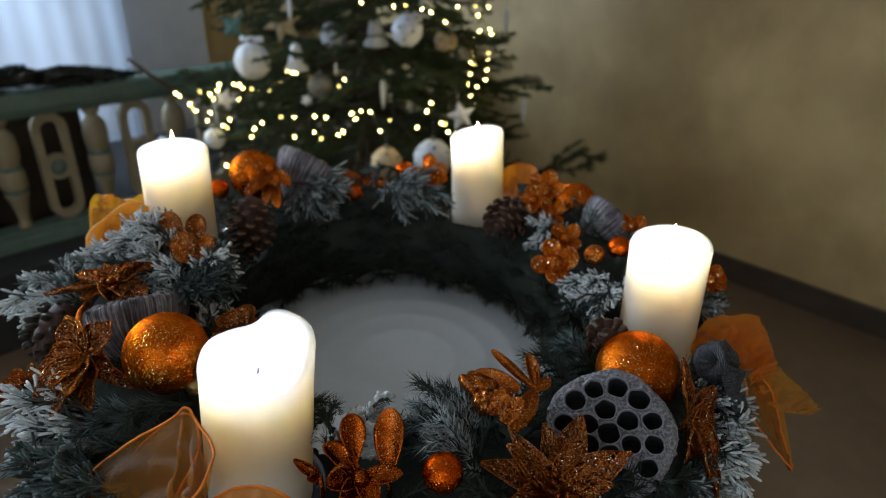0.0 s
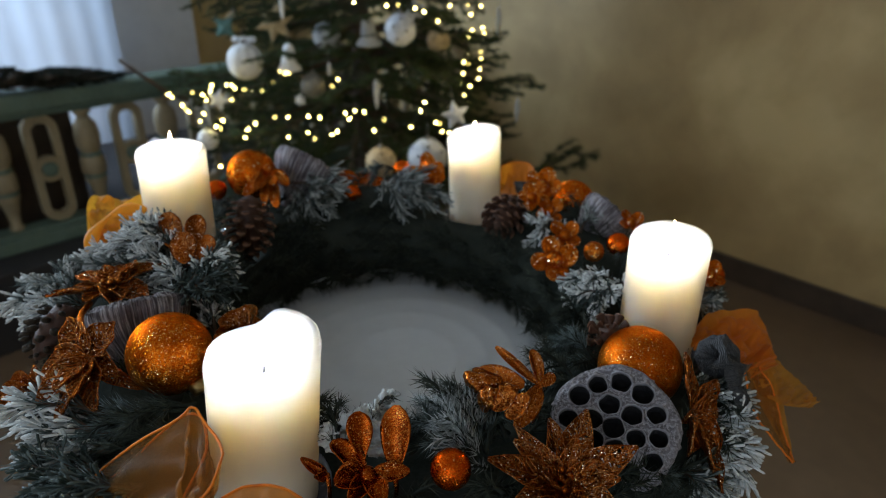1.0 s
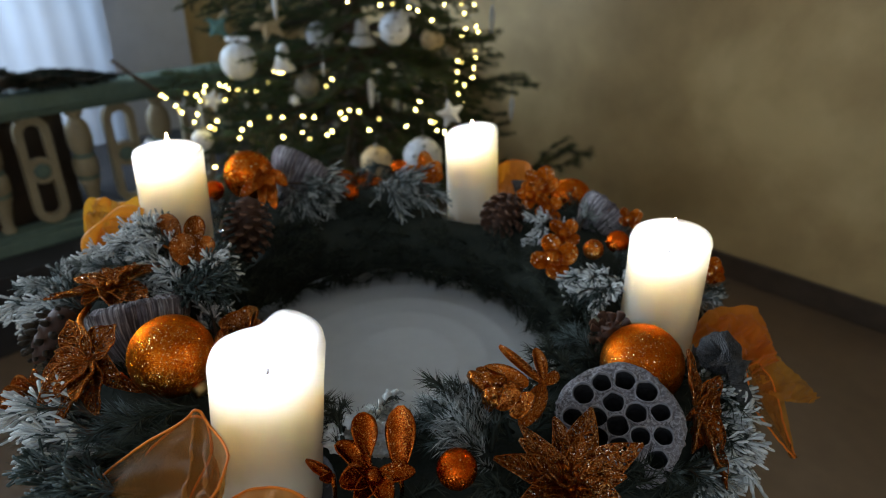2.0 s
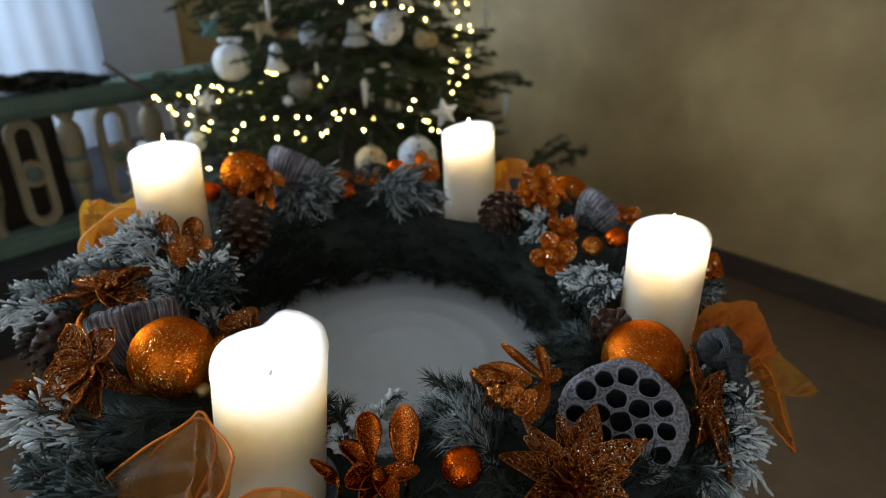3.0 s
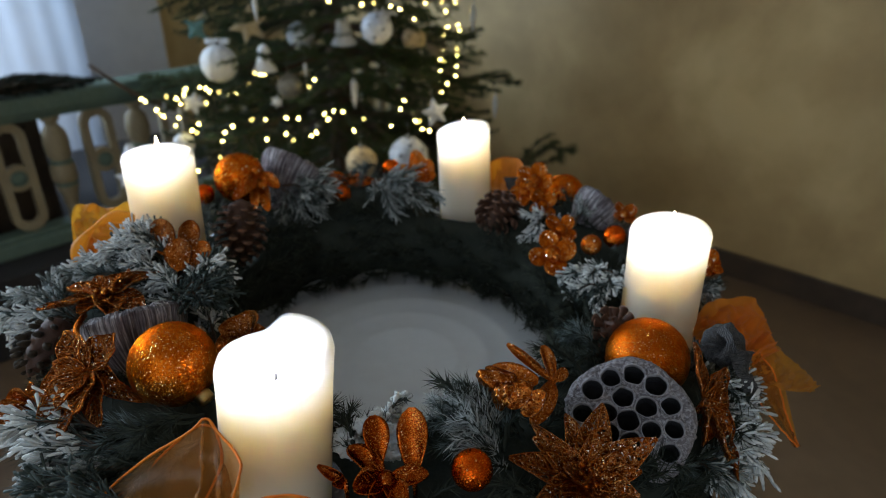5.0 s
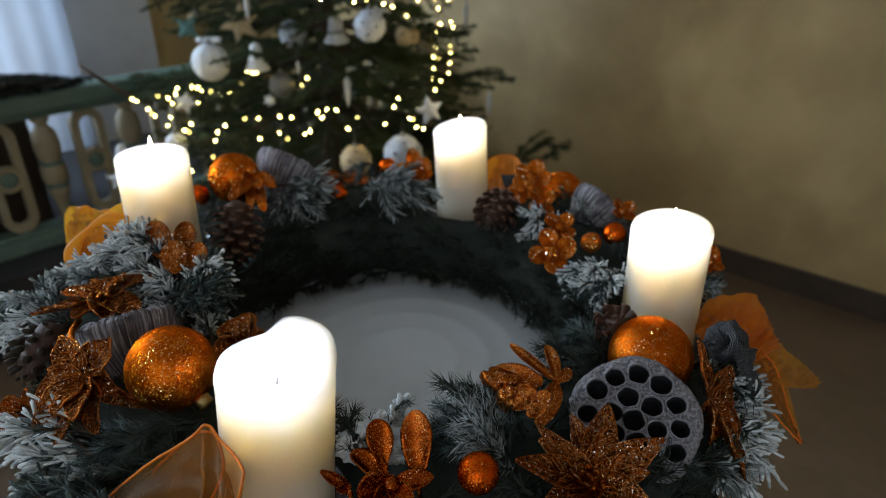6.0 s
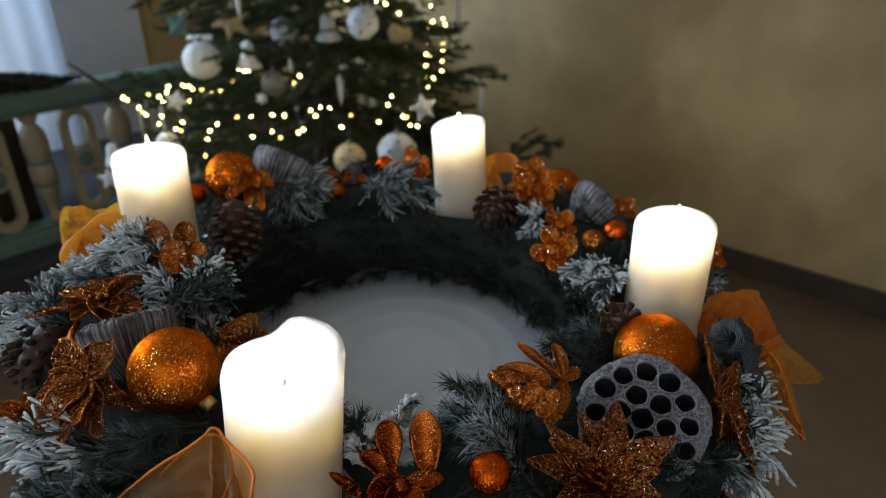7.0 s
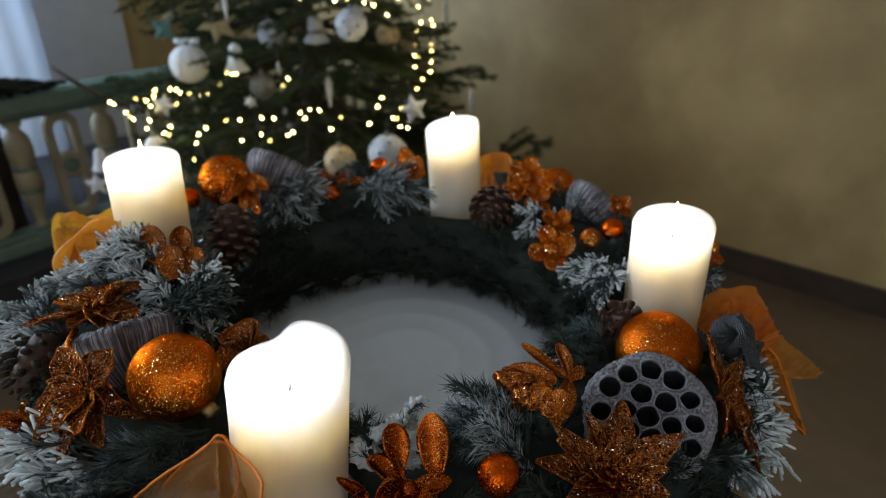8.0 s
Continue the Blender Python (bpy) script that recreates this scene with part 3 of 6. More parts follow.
def rail_garland():
    """A cut spruce garland that lies along the rail."""
    rng = np.random.default_rng(8)
    wood, chunks = Geo(), []
    for k in range(900):
        u = -1.9 + k / 899 * 2.27 + rng.uniform(-0.05, 0.05)
        mound = min(1.0, max(0.08, (0.50 - u) / 0.55)) * (0.85 + 0.15 * math.sin(u * 9))
        v, z = 2.05 + rng.uniform(-0.06, 0.06), 0.826 + 0.075 * mound * math.sqrt(rng.uniform(0, 1))
        d = Vector((rng.uniform(0.5, 1.0), rng.uniform(-0.35, 0.35), rng.uniform(-0.30, 0.12))).normalized() * rng.uniform(0.05, 0.10)
        a = Vector((u, v, z))
        b = a + d
        b.z = max(b.z, 0.828)
        pts = [a, a.lerp(b, 0.5) + Vector((0, 0, 0.008)), b]
        wood.tube(pts, [0.004, 0.003, 0.0015], 5)
        chunks.append((*twig_needles(pts, 1100, 0.017, 0.0017, 0.8, rng), 0))
    me = tri_mesh("rail_garland", chunks, (GARLAND, TWIG), wood)
    tagged(part("rail_garland", me, None, "", ROOM), "dark green spruce garland lying on the rail", "garland")


rail_garland()


# invented box: it stands in for the unidentified dark behind the balusters
GAP_BOX = ROOM @ pose(0.30, 2.16, 0.286)
chest = thing("chest", GAP_BOX, "long brown box standing in for the dark behind the balustrade", "chest")
part("body", Geo().box((-2.4, 0.0, 0.0), (0.0, 0.45, 0.44), 0.01).mesh("body", GAP_BROWN, smooth=False), chest, "", GAP_BOX)
part("lid", Geo().box((-2.43, -0.03, 0.441), (0.03, 0.48, 0.466), 0.008).mesh("lid", GAP_BROWN, smooth=False), chest, "", GAP_BOX)
for a, b in ((-2.36, -1.24), (-1.16, -0.04)):
    part("panel", Geo().box((a, -0.012, 0.05), (b, -0.001, 0.40), 0.004).mesh("panel", GAP_BROWN, smooth=False), chest, "", GAP_BOX)

# ---------------------------------------------------------------- the stand under the wreath
def wreath_stand():
    m = pose(0, -0.03, 0)
    ob = thing("round_table", m, "round white pedestal table with a ridged top", "table")
    top = [(0.001, 0.8940), (0.225, 0.8940), (0.262, 0.9010), (0.272, 0.9110), (0.272, 0.9210), (0.266, 0.9270), (0.17, 0.9280)]
    for r in (0.150, 0.118, 0.086, 0.054):
        top += [(r + 0.007, 0.9280), (r + 0.003, 0.9290), (r - 0.003, 0.9290), (r - 0.007, 0.9280)]
    top += [(0.001, 0.9280)]
    part("tabletop", Geo().revolve(top, 72).mesh("tabletop", WHITEWARE), ob, "", m)
    post = [(0.16, 0.0), (0.17, 0.015), (0.15, 0.03), (0.05, 0.07), (0.035, 0.14), (0.045, 0.4), (0.032, 0.7), (0.05, 0.86), (0.11, 0.8930)]
    part("pedestal", Geo().revolve(post, 32).mesh("pedestal", WHITEWARE), ob, "", m)


wreath_stand()

# ---------------------------------------------------------------- candles
def candle(name, m, label, height, rim, lamp_watts, flame_high, well=0.020):
    """A pillar candle: outer wall, uneven rim, molten well. rim(angle) lifts the edge."""
    R, W = 0.035, 0.0275
    ob = thing(name, m, label, "candle", "advent candles")
    prof = [(0.0335, 0.0), (R, 0.002)]
    prof += [(R, height * k / 10) for k in range(1, 9)]
    n0 = len(prof)
    prof += [(R, height - 0.010), (R + 0.0002, height - 0.004), (R - 0.0008, height - 0.001), (R - 0.003, height), (W + 0.002, height - 0.0015), (W, height - well * 0.25),
             (W - 0.001, height - well * 0.57), (W - 0.004, height - well * 0.86), (W - 0.012, height - well * 0.98), (0.004, height - well)]

    def shape(a, i):
        wave = 1 + 0.004 * math.sin(3 * a + i * 0.35) + 0.003 * math.sin(7 * a - i * 0.6)
        if i < n0:
            return wave, 0.0
        k = (0.55, 0.9, 1, 1, 1, 0.8, 0.5, 0.2, 0.0, 0.0)[i - n0]
        lift, flare = rim(a)
        return wave * (1 + flare * (k if i - n0 < 4 else 0)), lift * k

    part("wax_body", Geo().revolve(prof, 56, shape).mesh("wax_body", WAX), ob, "ivory wax glowing near the flame", m)
    z = height - well
    q = min(1.0, flame_high / 0.026) ** 1.3
    wick = Geo().tube([(0, 0, z - 0.004), (0.0004, 0, z + 0.006 * q), (0.002 * q, 0.001, z + 0.012 * q), (0.003 * q, 0.001, z + 0.0125 * q)], [0.0012, 0.0012, 0.0011, 0.0008], 8)
    part("wick", wick.mesh("wick", WICK), ob, "charred cotton wick", m)
    h = flame_high
    fl = [(0.0004, 0.0), (0.0022, h * 0.10), (0.0032, h * 0.25), (0.0033, h * 0.4), (0.0025, h * 0.6), (0.0014, h * 0.8), (0.0008, h * 0.93), (0.0001, h)]
    part("flame", Geo().revolve(fl, 14, m=pose(0.001, 0, z + 0.009)).mesh("flame", FLAME), ob, "small yellow flame", m)
    lamp = new("candle_light", bpy.data.lights.new("candle_light", "POINT"))
    lamp.data.energy, lamp.data.color, lamp.data.shadow_soft_size = lamp_watts, (0.90, 0.95, 1.25), 0.006
    lamp.matrix_basis = m @ pose(-0.006, 0, z + 0.009)
    return ob


def rim_wave(lift, at):
    """A rim that rises by lift towards one side."""
    def rim(a):
        return lift * math.cos((a - radians(at)) / 2) ** 2, 0.0
    return rim


def slumped(a):
    """A high wall towards the far side that breaks off at a notch, and a lower shoulder beside it."""
    d = math.degrees(a) % 360
    high = 1 / (1 + math.exp((abs(((d - 38 + 180) % 360) - 180) - 60) / 5))
    off = ((d - 45 + 180) % 360) - 180
    dome = math.cos(radians(off) * 0.95) if abs(off) < 95 else 0.0
    shoulder = math.exp(-((((d - 155 + 180) % 360) - 180) / 46) ** 2)
    return -0.004 + 0.0135 * high + 0.0065 * max(0.0, dome) + 0.0075 * shoulder, 0.02 * high


WATTS = 0.25
candle("pillar_candle", pose(-0.090, -0.2525, 0.975, 0, 4.5, 0), "thick ivory pillar candle with a slumped melted rim", 0.118, slumped, WATTS, 0.010, 0.012)
candle("pillar_candle", pose(-0.2515, 0.077, 0.985, 0, 2.0, 0), "ivory pillar candle with a level rim, burning", 0.132, rim_wave(0.003, 70), WATTS, 0.031)
candle("pillar_candle", pose(0.0925, 0.247, 0.962, 0, -2.8, 0), "ivory pillar candle with a slanting rim, burning", 0.124, rim_wave(0.009, 15), WATTS, 0.030)
candle("pillar_candle", pose(0.244, -0.069, 0.957, 1.0, -2.0, 0), "ivory pillar candle with a rounded rim, burning", 0.129, rim_wave(0.005, 40), WATTS, 0.031)


def candle_dish(x, y, z):
    prof = [(0.001, 0.0), (0.036, 0.0), (0.043, 0.004), (0.046, 0.011), (0.0445, 0.012), (0.0415, 0.006), (0.036, 0.0035), (0.001, 0.0035)]
    ob = part("candle_dish", Geo().revolve(prof, 40).mesh("candle_dish", GLASSY), None, "", pose(x, y, z))
    tagged(ob, "small smoked dish under a pillar candle", "candle dish", "candle dishes")


for x, y, z in ((-0.0905, -0.2525, 0.9708), (-0.252, 0.077, 0.981), (0.093, 0.247, 0.958), (0.2445, -0.069, 0.953)):
    candle_dish(x, y, z)

# ---------------------------------------------------------------- the wreath
HOME = pose(0, 0, 0.930)
wreath = thing("advent_wreath", HOME, "round fir advent wreath with frosted sprigs and copper trimmings", "wreath")
RING, RINGY = 0.238, -0.030
SEATS = ((-0.0905, -0.2525), (-0.252, 0.077), (0.093, 0.247), (0.2445, -0.069))


def ring_point(a, b, k=1.0):
    """A point on the ring's full section, steep on its inner foot: a round the ring, b round the section."""
    c, d = math.cos(b), math.sin(b)
    e = 0.95 if c < 0 and d > 0 else 0.55
    out = RING + 0.082 * k * math.copysign(abs(c) ** e, c)
    out += 0.027 * min(0.0, c) * max(0.0, math.cos(a - radians(55)))
    return Vector((out * math.cos(a), out * math.sin(a) + RINGY, max(0.931, 0.972 + 0.042 * k * math.copysign(abs(d) ** e, d))))


def ring_core():
    rows = []
    for i in range(97):
        a = math.tau * i / 96
        row = [ring_point(a, math.tau * j / 18, 0.86 + 0.10 * noise.noise(Vector((math.cos(a) * 6, math.sin(a) * 6, j * 0.5)))) for j in range(18)]
        for p in row:
            near = min(math.hypot(p.x - x, p.y - y) for x, y in SEATS)
            p.z = min(p.z, 0.948 + max(0.0, near - 0.050) * 1.2)
        rows.append(row)
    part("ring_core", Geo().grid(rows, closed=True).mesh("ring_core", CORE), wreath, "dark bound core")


ring_core()


def ring_greenery():
    """Short fir tips bound all round the ring, each lying along it and outwards."""
    rng = np.random.default_rng(3)
    chunks, wood = [], Geo()
    for k in range(820):
        a = math.tau * (k + rng.uniform(-0.5, 0.5)) / 820
        b = rng.uniform(-0.7, math.pi + 0.8)
        c, s = math.cos(a), math.sin(a)
        out = Vector((c, s, 0)) * math.cos(b) + Vector((0, 0, 1)) * math.sin(b)
        along = Vector((-s, c, 0)) * rng.choice((-1, 1))
        p = ring_point(a, b, 0.88)
        d = (along * rng.uniform(0.6, 1.0) + out * rng.uniform(0.1, 0.6)).normalized()
        q = p + d * rng.uniform(0.022, 0.036)
        for e in (p, q):
            e.z = max(e.z, 0.937)
            if math.hypot(e.x - 0.093, e.y - 0.247) < 0.13:
                e.z = min(e.z, 0.956)
        mid = p.lerp(q, 0.5) + Vector((0, 0, 0.003))
        if min(math.hypot(e.x - x, e.y - y) - (0.004 if i == 2 else 0.0) for i, (x, y) in enumerate(SEATS) for e in (p, q)) < 0.068:
            continue
        if (q - Vector((0.289, -0.148, 1.008))).length < 0.062:
            continue
        wood.tube([p, mid, q], [0.0014, 0.0012, 0.0006], 4)
        v, f = twig_needles([p, mid, q], 1400, 0.0155, 0.00045, 0.9, rng)
        v[:, 2] = np.maximum(v[:, 2], 0.9315)
        chunks.append((v, f, 0))
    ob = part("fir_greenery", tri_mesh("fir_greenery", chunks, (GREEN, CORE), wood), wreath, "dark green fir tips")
    tagged(ob, kind="stuff")


ring_greenery()

SPRIG_SEED = [100]


def sprig(start, tip, mat, branchlets=5, needle=0.0140, radius=0.00060, density=1900, spread=0.62, blunt=True, lift=0.012, label=""):
    """A fir sprig: a curved stem with side shoots, all set with needles."""
    SPRIG_SEED[0] += 1
    rng = np.random.default_rng(SPRIG_SEED[0])
    a, b = Vector(start), Vector(tip)
    d = b - a
    L = d.length
    side = d.cross(Vector((0, 0, 1))).normalized()
    up = side.cross(d).normalized()
    stem = curve_through([a, a + d * 0.5 + up * lift, b - up * 0.004], 9)
    wood, chunks = Geo().tube(stem, [0.0018 - 0.00015 * i for i in range(9)], 5), []

    def clothe(pts, bare):
        if blunt:
            v, halves = twig_needles(pts, density * 0.9, needle * 1.0, 0.00040, spread * 0.9, rng, False, bare)
            chunks.append((v, [np.concatenate(halves)], 0))
            chunks.append((*twig_needles(pts, density * 0.85, needle, radius * 1.12, spread * 0.9, rng, True, 0.30), 0))
        else:
            chunks.append((*twig_needles(pts, density, needle, radius, spread, rng, False, bare), 0))

    clothe(stem, 0.25)
    for k in range(branchlets):
        s = 0.12 + 0.62 * k / max(1, branchlets - 1)
        p = stem[int(s * 8)]
        sgn = 1 if k % 2 else -1
        w = (d.normalized() * rng.uniform(0.75, 1.0) + side * sgn * rng.uniform(0.40, 0.75) + up * rng.uniform(-0.15, 0.5)).normalized()
        l = L * rng.uniform(0.42, 0.66) * (1.05 - 0.4 * s)
        q = [p, p + w * l * 0.5 + up * 0.003, p + w * l - up * 0.002]
        wood.tube(q, [0.0012, 0.001, 0.0006], 4)
        clothe(q, 0.15)
    me = tri_mesh("fir_sprig", chunks, (GREYFIR, mat, TWIG) if blunt else (mat, CORE), wood)
    return part("fir_sprig", me, wreath, label or ("fir sprig under white flock snow" if mat is SNOW else "frosted grey-green fir sprig"))


# frosted sprigs towards the curtain side, the camera side and the open side
for start, tip, mat, n in (
    ((-0.210, -0.031, 1.027), (-0.266, -0.005, 1.053), FROST, 6), ((-0.211, -0.041, 1.029), (-0.313, -0.013, 1.014), FROST, 6), ((-0.217, -0.038, 1.034), (-0.297, -0.005, 1.030), SNOW, 5),
    ((-0.207, -0.050, 1.034), (-0.171, -0.042, 1.052), GREYFIR, 5), ((-0.200, -0.070, 1.040), (-0.153, -0.079, 1.046), GREYFIR, 5),
    ((-0.202, -0.047, 1.039), (-0.239, -0.027, 1.077), SNOW, 5), ((-0.218, -0.045, 1.044), (-0.268, -0.024, 1.059), SNOW, 5), ((-0.223, -0.045, 1.043), (-0.251, -0.024, 1.073), SNOW, 4),
    ((-0.189, -0.065, 1.038), (-0.156, -0.068, 1.057), SNOW, 4), ((-0.193, -0.082, 1.034), (-0.216, -0.072, 1.050), SNOW, 4), ((-0.206, -0.083, 1.036), (-0.155, -0.096, 1.045), GREYFIR, 5),
):
    sprig(start, tip, mat, n)
for start, tip, mat, n in (
    ((-0.281, -0.079, 1.017), (-0.344, -0.032, 1.019), FROST, 5),
    ((-0.169, -0.280, 1.024), (-0.224, -0.297, 1.021), GREYFIR, 6),
    ((-0.208, -0.224, 1.023), (-0.260, -0.214, 1.016), FROST, 4), ((-0.150, -0.295, 1.029), (-0.192, -0.314, 1.022), GREYFIR, 5),
    ((0.227, -0.008, 1.005), (0.167, -0.029, 1.006), SNOW, 4), ((0.216, -0.010, 1.008), (0.182, -0.066, 1.004), SNOW, 4), ((0.214, 0.002, 1.006), (0.176, -0.046, 1.002), GREYFIR, 5),
):
    sprig(start, tip, mat, n)
for start, tip, mat, n in (
    ((0.188, 0.121, 1.015), (0.146, 0.086, 1.009), SNOW, 3), ((0.206, 0.106, 1.008), (0.230, 0.124, 1.023), FROST, 4),
    ((0.289, -0.037, 0.992), (0.314, -0.040, 0.990), FROST, 3),
    ((0.188, -0.249, 0.993), (0.216, -0.271, 0.982), FROST, 5), ((0.236, -0.180, 0.998), (0.277, -0.175, 0.988), FROST, 5),
):
    sprig(start, tip, mat, n)
for start, tip, mat, n in (
    ((-0.162, -0.107, 1.011), (-0.171, -0.086, 1.019), SNOW, 3),
):
    sprig(start, tip, mat, n)

# sprigs caked thickest, in long fingers that fan outwards
for start, tip, mat, n in (
    ((-0.286, -0.079, 1.017), (-0.358, -0.061, 1.006), SNOW, 4), ((-0.192, -0.236, 1.031), (-0.250, -0.241, 1.032), SNOW, 4), ((-0.182, -0.252, 1.029), (-0.232, -0.262, 1.024), SNOW, 4), ((-0.175, -0.262, 1.025), (-0.214, -0.285, 1.018), FROST, 3),
    ((0.232, -0.180, 0.998), (0.266, -0.196, 0.990), SNOW, 4), ((0.226, -0.200, 0.996), (0.262, -0.222, 0.982), SNOW, 4), ((0.216, -0.217, 0.994), (0.252, -0.244, 0.979), SNOW, 4), ((0.203, -0.232, 0.992), (0.232, -0.262, 0.977), SNOW, 4),
):
    sprig(start, tip, mat, n, 0.0180, 0.00072, 1500, 0.42)

# long-fingered sprigs that hang over the ring's inner side
for start, tip in (((-0.155, 0.207, 1.036), (-0.097, 0.184, 1.038)), ((-0.155, 0.196, 1.035), (-0.114, 0.142, 1.008)), ((-0.147, 0.186, 1.039), (-0.097, 0.155, 1.024)),
                        ((-0.036, 0.222, 1.027), (0.028, 0.171, 1.017)), ((-0.035, 0.212, 1.028), (-0.009, 0.159, 1.014)), ((-0.032, 0.222, 1.027), (0.014, 0.177, 1.028))):
    sprig(start, tip, FROST, 3, 0.022, 0.00062, 1050, 0.42)

sprig((-0.018, -0.256, 1.025), (-0.010, -0.225, 1.033), SNOW, 2, 0.008, 0.0009, 1500, 0.7)
# greener sprigs between the trimmings
for start, tip, mat, n in (
    ((0.045, -0.262, 1.025), (0.019, -0.224, 1.036), FROST, 6), ((0.057, -0.261, 1.029), (0.040, -0.226, 1.036), FROST, 6), ((0.059, -0.271, 1.030), (0.070, -0.224, 1.024), GREYFIR, 5),
    ((0.038, -0.260, 1.029), (0.008, -0.246, 1.030), GREYFIR, 5), ((0.062, -0.284, 1.028), (0.027, -0.269, 1.034), FROST, 5), ((0.055, -0.272, 1.032), (0.024, -0.252, 1.038), FROST, 6),
):
    sprig(start, tip, mat, n, 0.0115, 0.00040, 2300, 0.75, False, label="fine fir sprig grey with frost")
for start, tip, mat, n in (
    ((0.040, -0.250, 1.030), (0.022, -0.219, 1.046), GREEN, 3), ((0.050, -0.250, 1.030), (0.042, -0.218, 1.040), GREEN, 3), ((0.062, -0.262, 1.030), (0.076, -0.222, 1.024), GREYFIR, 4),
    ((-0.035, -0.265, 1.027), (-0.045, -0.234, 1.031), GREEN, 4), ((0.141, -0.181, 1.012), (0.108, -0.147, 1.013), GREEN, 4), ((0.162, -0.149, 1.010), (0.138, -0.117, 1.007), GREYFIR, 5),
):
    sprig(start, tip, mat, n, 0.0140, 0.00036, 2300, 0.62, False, label="green fir sprig with a trace of frost" if mat is GREYFIR else "dark green fir sprig")
for start, tip, mat, n in (
    ((-0.137, -0.230, 1.036), (-0.178, -0.265, 1.031), GREEN, 6), ((-0.152, -0.235, 1.025), (-0.207, -0.258, 1.021), GREYFIR, 6), ((-0.133, -0.253, 1.035), (-0.175, -0.286, 1.023), GREEN, 6),
    ((0.076, -0.253, 1.022), (0.063, -0.222, 1.017), GREEN, 4), ((0.068, -0.301, 1.027), (0.051, -0.308, 1.023), GREEN, 5), ((0.160, -0.266, 1.000), (0.187, -0.272, 0.991), GREYFIR, 5),
    ((-0.223, 0.093, 1.007), (-0.223, 0.148, 1.026), GREYFIR, 4), ((-0.023, 0.259, 1.034), (-0.052, 0.234, 1.026), GREYFIR, 4), ((0.235, 0.069, 1.026), (0.236, 0.020, 1.016), GREYFIR, 4),
):
    sprig(start, tip, mat, n, 0.0165, 0.00036, 2300, 0.58, False, label="green fir sprig with a trace of frost" if mat is GREYFIR else "dark green fir sprig")

# clumps of loose snow on the tips beside the candle
for i, (c, r) in enumerate((((-0.010, -0.222, 1.036), 0.0020), ((-0.006, -0.225, 1.034), 0.0026), ((-0.020, -0.233, 1.035), 0.003), ((-0.014, -0.235, 1.032), 0.0042), ((-0.040, -0.247, 1.028), 0.0065), ((-0.041, -0.255, 1.033), 0.006), ((-0.031, -0.252, 1.041), 0.005), ((-0.022, -0.251, 1.045), 0.0042), ((-0.036, -0.259, 1.026), 0.007), ((-0.012, -0.255, 1.038), 0.005), ((-0.045, -0.258, 1.028), 0.004),
                            ((-0.036, -0.255, 1.024), 0.006), ((-0.014, -0.253, 1.029), 0.006), ((-0.012, -0.261, 1.024), 0.0055), ((-0.012, -0.241, 1.030), 0.005))):
    clump = Geo().ball((0, 0, 0), r * 1.15, 30, 20, (1.25, 0.9, 0.85))
    for k, p in enumerate(clump.v):
        n = Vector(p) / r
        clump.v[k] = tuple(Vector(c) + Vector(p) * (0.80 + 0.55 * noise.noise(n * 1.9 + Vector((i, 0, 0))) + 0.40 * noise.noise(n * 4.6 + Vector((0, i, 0)))))
    part("snow_clump", clump.mesh("snow_clump", SNOW), wreath, "white flock snow clump")


# ---------------------------------------------------------------- trimmings of the wreath
def frame_of(normal, spin=0.0):
    """A turn whose z is the given normal."""
    return Vector(normal).to_track_quat("Z", "Y").to_matrix().to_4x4() @ pose(0, 0, 0, 0, 0, spin)


def glitter_ball(c, r, mat, label, cap=(0.1, 0.4, -0.9)):
    ball = part("glitter_ball", Geo().ball((0, 0, 0), r, 48, 30).mesh("glitter_ball", mat), wreath, label, pose(*c))
    crown = Geo().revolve([(0.0052, -0.001), (0.0058, 0.002), (0.0058, 0.007), (0.0040, 0.0085), (0.0005, 0.009)], 28, lambda a, i: (1 + 0.05 * math.cos(14 * a), 0))
    part("ball_cap", crown.mesh("ball_cap", GOLD), ball, "ribbed gold metal cap", Matrix.Translation(c) @ frame_of(cap) @ pose(0, 0, r - 0.001))
    return ball


glitter_ball((-0.165, -0.192, 1.051), 0.0300, ORANGE, "large orange glitter bauble", (0.70, -0.50, -0.55))
glitter_ball((0.192, -0.168, 1.020), 0.0328, ORANGE, "large orange glitter bauble")
glitter_ball((-0.192, 0.173, 1.055), 0.0300, TANGERINE, "large orange glitter bauble")
glitter_ball((0.216, 0.198, 1.013), 0.0270, TANGERINE, "orange glitter bauble")
for c in ((-0.075, 0.216, 1.012), (-0.232, 0.156, 1.041), (0.227, 0.028, 1.033), (0.035, -0.299, 1.045), (0.319, -0.006, 1.014), (-0.010, 0.249, 1.036)):
    part("small_glitter_ball", Geo().ball((0, 0, 0), 0.0122, 28, 18).mesh("small_glitter_ball", FOIL), wreath, "small orange foil bauble", pose(*c))


